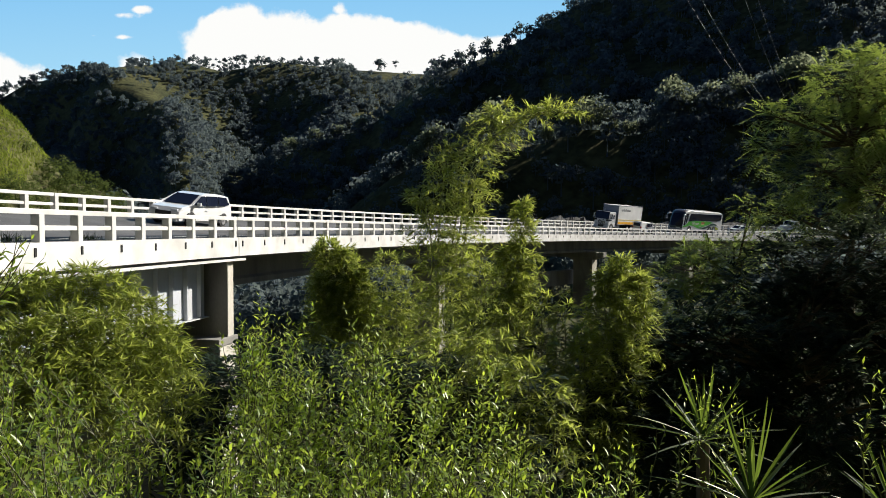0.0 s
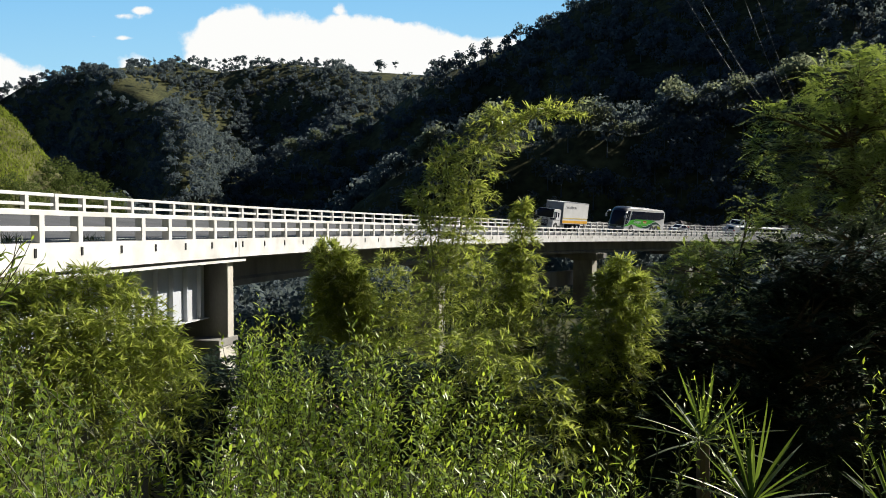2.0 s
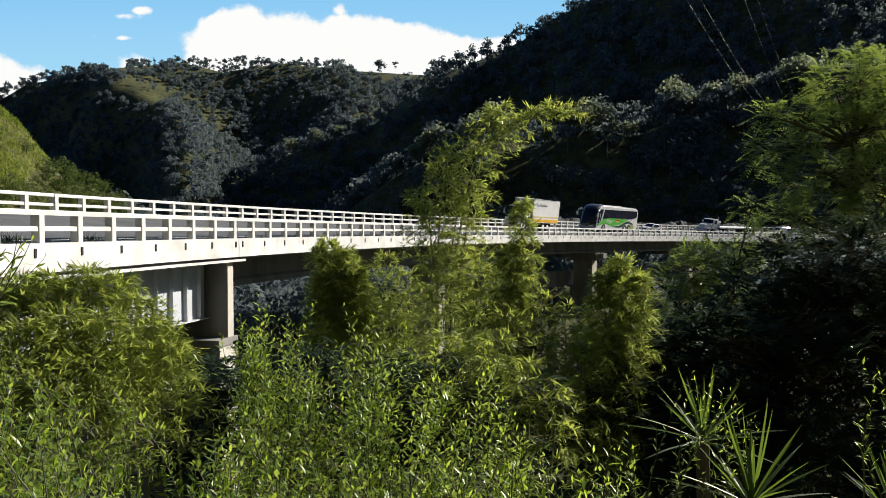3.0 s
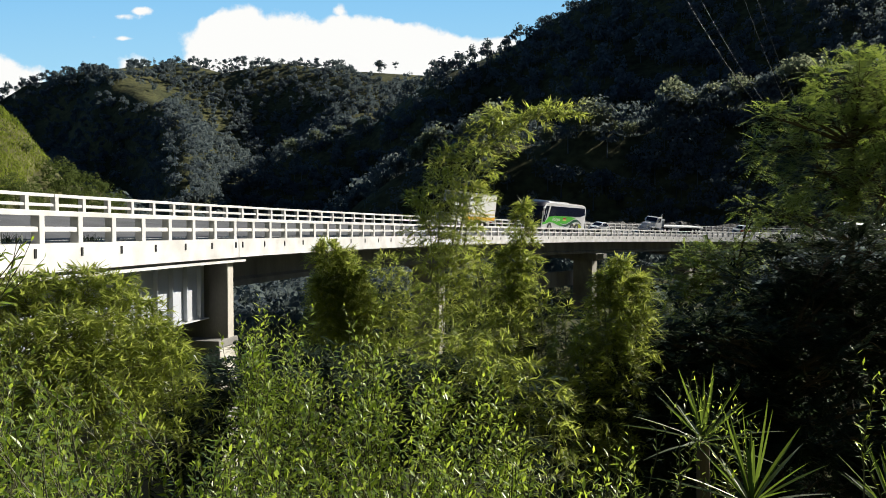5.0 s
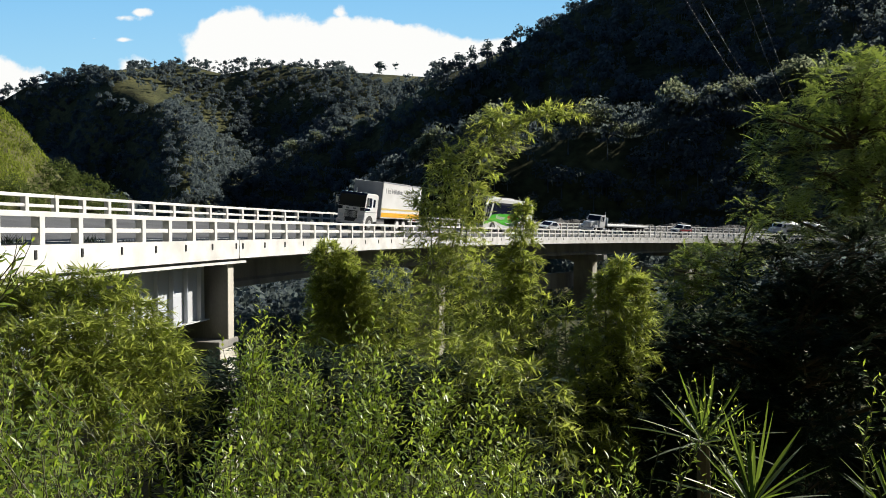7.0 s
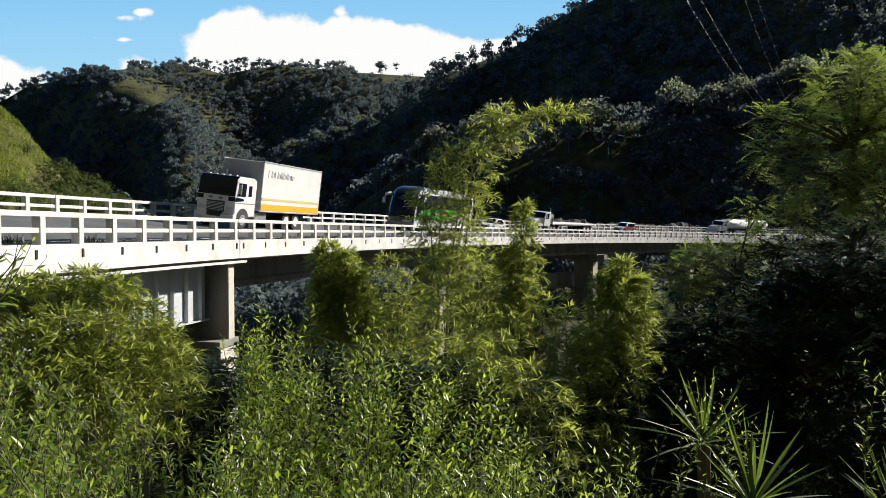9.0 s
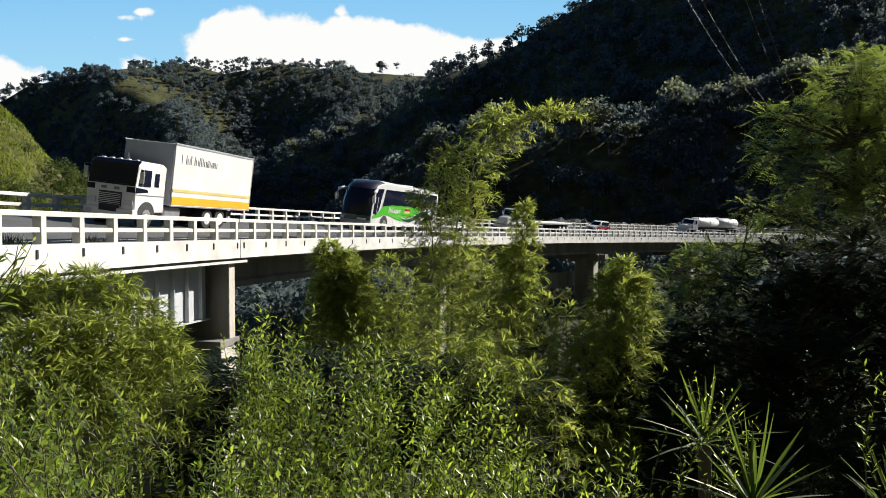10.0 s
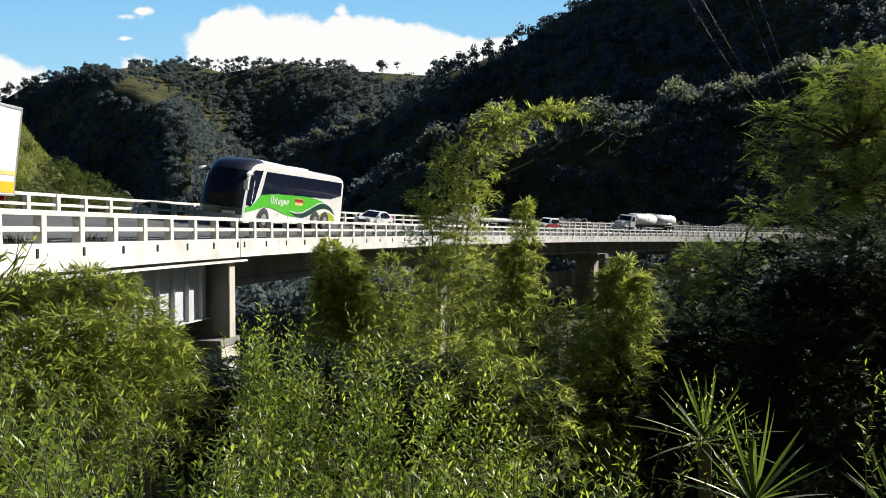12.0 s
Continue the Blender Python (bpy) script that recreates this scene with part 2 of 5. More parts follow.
def build_ground():
    azs = [radians(a) for a in np.concatenate([np.arange(-180, -64, 6), np.arange(-64, 64, 0.45), np.arange(64, 180, 6)])]
    rs = [0.4, 1.2, 2.2] + list(np.geomspace(3.0, 900, 150)) + [1050, 1300, 1700, 2300, 3200, 4600]
    V = [(0, 0, ground_height(0, 0))]
    for r in rs:
        for a in azs:
            x, y = r * math.sin(a), r * math.cos(a)
            V.append((x, y, ground_height(x, y)))
    n = len(azs)
    Fc = [(0, 1 + (k + 1) % n, 1 + k) for k in range(n)]
    for i in range(len(rs) - 1):
        for k in range(n):
            a, b = 1 + i * n, 1 + (i + 1) * n
            Fc.append((a + k, a + (k + 1) % n, b + (k + 1) % n, b + k))
    me = mesh_of("ground", V, Fc)
    m, nt, p, out = nodes_of("grassy_hillside")
    N, L = nt.nodes.new, nt.links.new
    co = N("ShaderNodeTexCoord")
    n1, n2, n3 = N("ShaderNodeTexNoise"), N("ShaderNodeTexNoise"), N("ShaderNodeTexNoise")
    for nn, sc in ((n1, 0.02), (n2, 0.35), (n3, 2.5)):
        nn.inputs["Scale"].default_value, nn.inputs["Detail"].default_value = sc, 6
        L(co.outputs["Object"], nn.inputs["Vector"])
    r1, r2 = N("ShaderNodeValToRGB"), N("ShaderNodeValToRGB")
    r1.color_ramp.elements[0].color, r1.color_ramp.elements[1].color = (0.028, 0.034, 0.016, 1), (0.085, 0.088, 0.042, 1)
    r1.color_ramp.elements[0].position, r1.color_ramp.elements[1].position = 0.36, 0.60
    r2.color_ramp.elements[0].color, r2.color_ramp.elements[1].color = (0.45, 0.45, 0.4, 1), (1.25, 1.2, 1.0, 1)
    r2.color_ramp.elements[0].position, r2.color_ramp.elements[1].position = 0.32, 0.66
    L(n1.outputs["Fac"], r1.inputs[0])
    L(n2.outputs["Fac"], r2.inputs[0])
    mx = N("ShaderNodeMixRGB")
    mx.blend_type, mx.inputs[0].default_value = "MULTIPLY", 1.0
    L(r1.outputs[0], mx.inputs[1])
    L(r2.outputs[0], mx.inputs[2])
    L(mx.outputs[0], p.inputs["Base Color"])
    p.inputs["Roughness"].default_value = 0.95
    p.inputs["Specular IOR Level"].default_value = 0.1
    b = N("ShaderNodeBump")
    b.inputs["Strength"].default_value, b.inputs["Distance"].default_value = 0.7, 0.6
    L(n2.outputs["Fac"], b.inputs["Height"])
    L(b.outputs[0], p.inputs["Normal"])
    ob = part("ground", me, m, smooth=True)
    return tagged(ob, "grassy green bank, valley floor and mountain slopes", "ground", kind="structure")


build_ground()

# ---- rock cutting beside the far end of the road ----
def build_rock_face():
    ROCK = surface("streaked_rock", (0.020, 0.020, 0.021), 0.9, scale=0.35, vary=0.4, fine=2.5, bump=0.8, depth=0.2, stain=(0.004, 0.004, 0.0045), stretch=(1, 1, 0.35))
    n, k = 90, 10
    V, Fc = [], []
    for i in range(n + 1):
        s = 92 + 92 * i / n
        tall = 2.5 + 1.0 * noise.noise(Vector((s * 0.12, 0, 3.0))) + 0.8 * noise.noise(Vector((s * 0.6, 0, 7.0)))
        for j in range(k + 1):
            f = j / k
            d = 12.2 + 1.6 * f + 0.7 * noise.noise(Vector((s * 0.45, f * 2.2, 1.0))) + 0.35 * noise.noise(Vector((s * 1.3, f * 5, 2.0)))
            V.append(on_bridge(s, d, -2.5 + (tall + 2.5) * f))
        V.append(on_bridge(s, 17.0, tall - 0.6))
    m = k + 2
    for i in range(n):
        for j in range(m - 1):
            Fc.append((i * m + j, (i + 1) * m + j, (i + 1) * m + j + 1, i * m + j + 1))
    tagged(part("rock_face", mesh_of("rock_face", V, Fc), ROCK), "dark rock cutting with pale streaks behind the road", "rock", kind="structure")


build_rock_face()

# ---- the bridge ----
PB, PT = -40.0, 215.0            # stretch of the parapets
JOINT = 12.85
bridge = tagged(empty("bridge"), "curved concrete road bridge with white painted parapets on tall piers", "bridge", kind="structure")
RAIL_H = 0.9346


def build_deck():
    e = LEAN
    part("deck", swept([(0.25, -0.06 + e * 0.25), (WIDE - 0.2, -0.06 + e * WIDE), (WIDE - 0.2, -0.36 + e * WIDE), (0.25, -0.36)], S0 + 2, S1 - 2), CONCRETE, bridge)
    part("road_surface", swept([(0.30, -0.03 + e * 0.3), (WIDE - 0.25, -0.03 + e * WIDE), (WIDE - 0.25, -0.055 + e * WIDE), (0.30, -0.055 + e * 0.3)], S0 + 2, S1 - 2), ASPHALT, bridge, "grey worn asphalt carriageway")
    for d in (0.75, 4.62, 4.86, 8.7):
        part("road_line", swept(rect(d, d + 0.11, -0.026 + e * d, -0.020 + e * d), S0 + 2, S1 - 2), LINE_PAINT, bridge)


def build_parapets():
    # solid edge beams, two lengths that meet at the movement joint
    for side, beam in (("near", [(-0.10, 0), (0.26, 0), (0.26, -0.40), (0.10, -0.833), (-0.10, -0.833)]),):
        for a, b in ((PB, JOINT - 0.03), (JOINT + 0.03, 60.0), (60.05, 120.0), (120.05, PT)):
            part("edge_beam", swept(beam, a, b), WHITE_PAINT, bridge, "white painted solid edge beam")
    zf = LEAN * WIDE
    for a, b in ((PB, 60.0), (60.05, 120.0), (120.05, PT)):
        part("edge_beam", swept(rect(WIDE - 0.24, WIDE + 0.1, zf - 0.5, zf + 0.0), a, b), WHITE_PAINT, bridge)
    # thin slab lip under the beam of the steel span
    part("slab_lip", swept(rect(0.02, 0.5, -1.06, -0.95), PB, JOINT + 0.9), WHITE_PAINT, bridge)
    part("slab_haunch", swept(rect(0.12, 1.4, -0.95, -0.36), PB, PT), CONCRETE, bridge)
    # posts and rails
    post = bpy.data.meshes.new("rail_post")
    bm = boxed(-0.115, 0.115, -0.135, 0.135, 0, RAIL_H - 0.12, bevel=0.012)
    bm.to_mesh(post)
    bm.free()
    post.materials.append(WHITE_PAINT)
    for d0, base, phase, stop in ((0.07, 0.0, 0.0, PT), (WIDE - 0.07, zf, 0.4, PT)):
        k0 = math.ceil((PB - phase) / 1.8)
        k1 = int((stop - phase) / 1.8)
        for k in range(k0, k1):
            s = phase + 1.8 * k
            p, h = on_bridge(s, d0, base), line_at(s)[3]
            ob = part("rail_post", post, WHITE_PAINT, bridge)
            ob.matrix_world = Matrix.Translation(p) @ Matrix.Rotation(-h + math.pi / 2, 4, "Z")
        for z0, z1, wide in ((RAIL_H - 0.15, RAIL_H, 0.13), (0.335, 0.475, 0.10)):
            for a, b in ((PB, JOINT - 0.03), (JOINT + 0.03, 60.0), (60.04, 120.0), (120.04, stop)):
                part("top_rail" if z0 > 0.5 else "middle_rail", swept([(d0 - wide, base + z0), (d0 + wide, base + z0), (d0 + wide, base + z1 - 0.02), (d0 + wide - 0.02, base + z1), (d0 - wide + 0.02, base + z1), (d0 - wide, base + z1 - 0.02)], a, b, 1.8), WHITE_PAINT, bridge)
    # drain slots in the near beam
    slot = bpy.data.meshes.new("drain_slot")
    bm = boxed(-0.05, 0.05, -0.006, 0.03, -0.13, 0.13, bevel=0.004)
    bm.to_mesh(slot)
    bm.free()
    slot.materials.append(DARK)
    for s in [-9.0 + 2.155 * k for k in range(11)] + [JOINT + 0.35 + 2.25 * k for k in range(54)]:
        if 12.7 < s < 13.0:
            continue
        p, h = on_bridge(s, -0.10, -0.27), line_at(s)[3]
        ob = part("drain_slot", slot, DARK, bridge)
        ob.matrix_world = Matrix.Translation(p) @ Matrix.Rotation(math.pi / 2 - h, 4, "Z") @ Matrix.Rotation(math.pi, 4, "Z")


def bridge_frame(s):
    """x along the bridge, y across towards the far side."""
    x, y, z, h = line_at(s)
    return Matrix.Translation((x, y, z)) @ Matrix.Rotation(math.pi / 2 - h, 4, "Z")


def build_girders():
    # steel plate girders of the near span, with stiffeners
    top, low, e = -0.95, -3.55, JOINT + 0.25
    for d in (1.42, 4.6, 7.9):
        web = part("steel_girder", swept(rect(d, d + 0.03, low, top + 0.6), PB, e), STEEL, bridge, "pale painted steel plate girder")
        part("bottom_flange", swept(rect(d - 0.25, d + 0.25, low - 0.05, low), PB, e), STEEL, web)
        if d < 2:
            rib = bpy.data.meshes.new("stiffener")
            bm = boxed(-0.014, 0.014, -0.19, 0.0, low + 0.002, top, bevel=0)
            bm.to_mesh(rib)
            bm.free()
            rib.materials.append(STEEL)
            s = -24.0
            while s < e - 0.3:
                ob = part("stiffener", rib, STEEL, web)
                x, y, z, h = line_at(s)
                ob.matrix_world = Matrix.Translation(on_bridge(s, d - 0.002, 0)) @ Matrix.Rotation(math.pi / 2 - h, 4, "Z")
                s += 1.12
    # concrete girders beyond
    for a, b in ((JOINT + 0.9, 84.0), (84.1, 121.0), (121.1, PT)):
        for d in (2.3, 4.3, 6.3, 8.3):
            part("concrete_girder", swept([(d - 0.28, -0.36), (d + 0.28, -0.36), (d + 0.14, -0.6), (d + 0.14, -2.0), (d + 0.3, -2.15), (d + 0.3, -2.45), (d - 0.3, -2.45), (d - 0.3, -2.15), (d - 0.14, -2.0), (d - 0.14, -0.6)], a, b), CONCRETE, bridge)


def build_pier(s, top, thick, d0, d1, foot, ear=False):
    m = bridge_frame(s)
    pier = empty("pier", m)
    pier.parent = bridge
    pier["label"] = "tall weathered concrete pier"
    part("shaft", boxed(-thick / 2, thick / 2, d0, d1, foot, top - 0.35, bevel=0.05), CONCRETE, pier)
    # added thin slab, its paler colour painting the sun on this side
    part("sunlit_shaft_face", boxed(-thick / 2 + 0.05, thick / 2 - 0.05, d0 - 0.03, d0 - 0.004, foot, top - 0.36), CONCRETE_SUNLIT, pier, "outer face of the shaft, sunlight painted into its paler colour")
    part("cap", boxed(-thick / 2 - 0.06, thick / 2 + 0.06, d0 - 0.05, d1 + 0.3, top - 0.35, top, bevel=0.04), CONCRETE, pier)
    if ear:
        part("end_wall", boxed(0.05, 0.55, d0 + 0.05, d1 - 0.3, top, -0.96, bevel=0.02), CONCRETE, pier)
        # same for the end wall: sunlit side painted by a paler slab
        part("sunlit_edge_face", boxed(0.04, 0.56, d0 + 0.0, d0 + 0.047, top + 0.004, -0.98), CONCRETE_SUNLIT, pier, "outer face of the end wall, sunlight painted into its paler colour")
    else:
        part("cap_beam", boxed(-thick / 2 - 0.1, thick / 2 + 0.1, 0.6, WIDE - 0.6, top, -2.45, bevel=0.04), CONCRETE, pier)
        bm = bmesh.new()
        for y0, sgn in ((d0, -1), (d1, 1)):
            pr = [(y0, top - 0.3), (y0 + sgn * 1.6, top + 0.1), (y0 + sgn * 1.6, -2.46), (y0, -2.46)]
            a = [bm.verts.new((-0.5, y, z)) for y, z in pr]
            b = [bm.verts.new((0.5, y, z)) for y, z in pr]
            for i in range(4):
                bm.faces.new((a[i], a[(i + 1) % 4], b[(i + 1) % 4], b[i]))
            bm.faces.new(a)
            bm.faces.new(b[::-1])
        part("bracket", bm, CONCRETE, pier)
    return pier


build_deck()
build_parapets()
build_girders()
build_pier(12.4, -4.45, 1.7, 0.25, 9.0, -16, ear=True)
build_pier(52.0, -3.0, 1.4, 3.6, 6.5, -18)
build_pier(89.0, -3.2, 1.5, 1.3, 4.2, -18)
build_pier(121.0, -3.2, 1.5, 1.3, 4.2, -18)
build_pier(160.0, -3.2, 1.5, 1.3, 4.2, -18)
part("tie_beam", swept(rect(5.5, 6.3, -7.2, -5.1), 66, 118), CONCRETE, bridge)

# ---- vehicles: x forward, y to their left, z up, standing on z = 0 ----
CAR_WHITE = surface("white_car_paint", (0.70, 0.70, 0.71), 0.28, scale=1.2, vary=0.04, fine=50, bump=0.02, stain=(0.64, 0.64, 0.63), coat=0.6)
BOX_WHITE = surface("white_truck_panel", (0.68, 0.68, 0.68), 0.45, scale=0.8, vary=0.07, fine=14, bump=0.08, stain=(0.60, 0.60, 0.59))
BOX_GREY = surface("grey_truck_panel", (0.30, 0.32, 0.36), 0.6, scale=1.0, vary=0.12, fine=20, bump=0.1)
ORANGE = surface("orange_yellow_stripe", (0.78, 0.40, 0.02), 0.45, scale=1.2, vary=0.08, fine=25, bump=0)
PALE_YELLOW = surface("pale_yellow_stripe", (0.62, 0.50, 0.18), 0.45, scale=1.2, vary=0.08, fine=25, bump=0)
GREEN = surface("bright_green_paint", (0.075, 0.44, 0.03), 0.3, scale=1.0, vary=0.06, fine=30, bump=0, coat=0.5)
DARK_GREEN = surface("dark_green_paint", (0.008, 0.05, 0.035), 0.3, scale=1.0, vary=0.06, fine=30, bump=0, coat=0.5)
LIME = surface("lime_paint", (0.36, 0.42, 0.03), 0.3, scale=1.0, vary=0.06, fine=30, bump=0, coat=0.5)
GREY_MARK = surface("grey_lettering_shape", (0.20, 0.21, 0.23), 0.5, bump=0)
RED = surface("red_paint", (0.45, 0.03, 0.03), 0.3, bump=0, coat=0.4)
RUBBER = surface("tyre_rubber", (0.025, 0.025, 0.026), 0.85, scale=6, vary=0.2, fine=60, bump=0.3)
CHASSIS = surface("dark_chassis", (0.035, 0.035, 0.037), 0.7, scale=3, vary=0.3, fine=30, bump=0.2)
ALLOY = surface("alloy", (0.62, 0.62, 0.63), 0.35, metal=0.8, scale=6, vary=0.1, fine=40, bump=0.05)
TANK = surface("brushed_tank_metal", (0.82, 0.82, 0.81), 0.35, metal=0.0, scale=0.9, vary=0.12, fine=10, bump=0.05)
GLASS = glassy("dark_vehicle_glass")
DARK_CAP = surface("dark_roof_paint", (0.010, 0.012, 0.030), 0.4, scale=2, vary=0.1, fine=30, bump=0)
LAMP_GLASS = glassy("headlamp_lens", (0.55, 0.57, 0.6), 0.08)
AMBER = surface("amber_lens", (0.7, 0.25, 0.03), 0.3, bump=0)

WHEELS = []          # (wheel, radius, vehicle) for the turning wheels


def prism(profile, y0, y1, bevel=0.0, shape=None, segments=2):
    """A side outline of (x, z) pulled from y0 to y1, its long edges rounded; shape moves the corners."""
    bm = bmesh.new()
    a = [bm.verts.new((x, y0, z)) for x, z in profile]
    b = [bm.verts.new((x, y1, z)) for x, z in profile]
    n = len(profile)
    bm.faces.new(a)
    bm.faces.new(b[::-1])
    for i in range(n):
        bm.faces.new((a[i], b[i], b[(i + 1) % n], a[(i + 1) % n]))
    if shape:
        for v in bm.verts:
            v.co = Vector(shape(v.co))
    if bevel:
        bm.edges.ensure_lookup_table()
        rim = [e for e in bm.edges if len(e.link_faces) == 2 and any(len(f.verts) == n and n > 4 for f in e.link_faces)] or list(bm.edges)
        bmesh.ops.bevel(bm, geom=rim, offset=bevel, segments=segments, affect="EDGES", profile=0.5, clamp_overlap=True)
    return bm


def panel(profile, y, thick, shape=None):
    return prism(profile, y, y + thick, shape=shape)


def wheel_at(root, x, y, r, wide, rim_material=None, twin=False):
    """A wheel with tyre and rim, centred at (x, y)."""
    w = empty("wheel")
    w.parent = root
    w.matrix_basis = pose(x, y, r)
    out = 1 if y > 0 else -1
    ws = wide * (1.9 if twin else 1)
    y0, y1 = (-ws, 0.0) if out > 0 else (0.0, ws)
    part("tyre", wheel_disc(bmesh.new(), r, y0, y1), RUBBER, w)
    bm = wheel_disc(bmesh.new(), r * 0.58, 0.004 * out, 0.03 * out, n=16)
    wheel_disc(bm, r * 0.2, 0.031 * out, 0.07 * out, n=10)
    for k in range(5):
        a = 2 * math.pi * k / 5
        wheel_disc(bm, r * 0.06, 0.031 * out, 0.045 * out, cx=r * 0.38 * math.cos(a), cz=r * 0.38 * math.sin(a), n=6)
    part("rim", bm, rim_material or ALLOY, w)
    WHEELS.append((w, r, root))
    return w


def add_pair(root, x, half, r, wide, rim=None, twin=False):
    for y in (half, -half):
        wheel_at(root, x, y, r, wide, rim, twin)


def crisp(ob, angle=0.55):
    """Smooth faces with sharp creases."""
    for f in ob.data.polygons:
        f.use_smooth = True
    ob.data.set_sharp_from_angle(angle=angle)
    return ob


def shell(profile, ys, shape):
    """A closed side outline of (x, z) carried across many ys, each corner moved by shape."""
    bm = bmesh.new()
    rings = [[bm.verts.new(shape(Vector((x, y, z)))) for x, z in profile] for y in ys]
    n = len(profile)
    for a, b in zip(rings, rings[1:]):
        for i in range(n):
            bm.faces.new((a[i], b[i], b[(i + 1) % n], a[(i + 1) % n]))
    bm.faces.new(rings[0])
    bm.faces.new(rings[-1][::-1])
    return bm


def build_bus():
    bus = tagged(empty("coach_bus"), "white and green long-distance coach with dark windows", "bus")
    L, W = 13.0, 1.28

    def hull(c):
        """Rounded nose in plan, rounded roof edge, sides leaning in a little."""
        a = min(abs(c.y) / W, 1.0)
        front = min(1.0, max(0.0, (c.x - (L - 3.0)) / 3.0))
        top = min(1.0, max(0.0, (c.z - 2.9) / 0.7))
        return Vector((c.x - 0.8 * front * a ** 3, c.y * (1 - 0.05 * max(0.0, c.z - 1.9) / 1.7), c.z - 0.20 * top * a ** 5))

    def across(k):
        return [W * k * f for f in (-1, -0.985, -0.94, -0.87, -0.78, -0.65, -0.45, -0.2, 0, 0.2, 0.45, 0.65, 0.78, 0.87, 0.94, 0.985, 1)]

    front = [(L, 1.05), (L - 0.05, 1.4), (L - 0.14, 1.8), (L - 0.27, 2.2), (L - 0.45, 2.6), (L - 0.70, 2.98), (L - 1.05, 3.30), (L - 1.5, 3.50), (L - 2.1, 3.62), (L - 3.0, 3.67)]
    crisp(part("body", shell([(0.05, 0.34), (L - 0.25, 0.30), (L, 0.50)] + front + [(L - 4.5, 3.64), (L - 7, 3.57), (0.45, 3.48), (0.12, 3.30), (0.0, 2.9), (0.0, 0.6)], across(1.0), hull), CAR_WHITE, bus))

    def skin(rows, grow, k):
        """A skin that follows the nose."""
        return shell([(x + grow, z + grow * 0.6) for x, z in rows] + [(x - 0.08, z - 0.06) for x, z in rows[::-1]], across(k), hull)

    crisp(part("windscreen", skin(front[:6], 0.03, 0.985), GLASS, bus, "large dark curved windscreen"))
    crisp(part("roof_cap", skin([(L - 0.71, 2.99)] + front[6:9] + [(L - 2.5, 3.645)], 0.028, 0.97), DARK_CAP, bus, "dark blue front roof cap"))
    crisp(part("front_grille", skin([(L + 0.002, 0.70), (L + 0.002, 0.86), (L, 1.03)], 0.028, 0.985), DARK_GREEN, bus, "dark green nose panel"))
    crisp(part("front_bumper", skin([(L - 0.06, 0.36), (L, 0.48), (L, 0.68)], 0.035, 0.985), BOX_GREY, bus))
    for y in (0.80, -0.80):
        ys = [y + f for f in (-0.26, -0.13, 0, 0.13, 0.26)]
        part("headlight", shell([(L + 0.05, 0.72), (L + 0.05, 0.86), (L - 0.1, 0.88), (L - 0.1, 0.70)], ys, hull), LAMP_GLASS, bus)
    for side in (1, -1):
        t = 0.02 * side
        y = W * side + 0.004 * side
        # window band in panes behind the slanting white pillar
        xs = [0.30, 1.95, 3.6, 5.25, 6.9, 8.55, 10.75]
        for i, (a, b) in enumerate(zip(xs, xs[1:])):
            last, first = i == 5, i == 0
            pr = [(a + 0.012, 1.98 + (0.22 if first else 0)), (b - 0.012, 1.94 if not last else 1.80), (b - 0.012 - (0.62 if last else 0), 3.12), (a + 0.012, 3.12)]
            part("side_window", panel(pr, y, t, hull), GLASS, bus)
        part("cab_window", panel([(L - 0.30, 1.24), (L - 0.42, 1.9), (L - 0.66, 2.6), (L - 0.95, 2.95), (L - 1.25, 3.1), (L - 2.35, 3.16), (L - 1.85, 2.3), (L - 1.45, 1.5), (L - 0.95, 1.16)], y, t, hull), GLASS, bus, "dark triangular cab window")
        part("cab_bar", panel([(L - 1.0, 1.3), (L - 0.94, 1.3), (L - 1.18, 2.5), (L - 1.24, 2.5)], y + t * 1.1, t * 0.5, hull), CAR_WHITE, bus)
        # painted side: a green field that sweeps from the nose to the rear
        xs = np.linspace(2.2, L - 0.25, 22)
        top = [(x, float(np.interp(x, (2.2, 3.4, 5.0, 9.0, 10.7, 11.5, L - 0.25), (1.55, 1.80, 1.93, 1.92, 1.80, 1.32, 1.08)))) for x in xs]
        low = [(x, float(np.interp(x, (2.2, 4.0, 5.5, 6.6, 7.6, 8.6, 9.4, 10.3, 11.3, L - 0.25), (1.50, 1.10, 0.80, 0.70, 0.78, 1.00, 1.16, 1.18, 1.0, 0.84)))) for x in xs]
        part("green_band", panel(top + low[::-1], y, t * 0.5, hull), GREEN, bus, "bright green painted sweep")
        xs = np.linspace(1.0, 7.2, 22)
        mid = [float(np.interp(x, (1.0, 1.8, 2.7, 3.6, 4.6, 5.6, 6.5, 7.2), (0.95, 1.30, 1.42, 1.30, 0.98, 0.74, 0.78, 1.00))) for x in xs]
        thick = [0.36 * math.sin((x - 1.0) / 6.2 * math.pi) ** 0.8 for x in xs]
        part("dark_green_wave", panel([(x, m + k * 0.7) for x, m, k in zip(xs, mid, thick)] + [(x, m - 0.3 * k) for x, m, k in zip(xs, mid, thick)][::-1], y + t * 0.6, t * 0.3), DARK_GREEN, bus)
        part("pale_wave_edge", panel([(x, m + k * 0.7 + 0.07) for x, m, k in zip(xs, mid, thick)] + [(x, m + k * 0.7 + 0.008) for x, m, k in zip(xs, mid, thick)][::-1], y + t * 0.6, t * 0.3), CAR_WHITE, bus)
        part("lime_patch", panel([(0.9, 0.55), (1.9, 0.55), (3.4, 0.85), (2.7, 1.10), (1.9, 1.06), (1.2, 0.85)], y + t * 0.6, t * 0.3), LIME, bus)
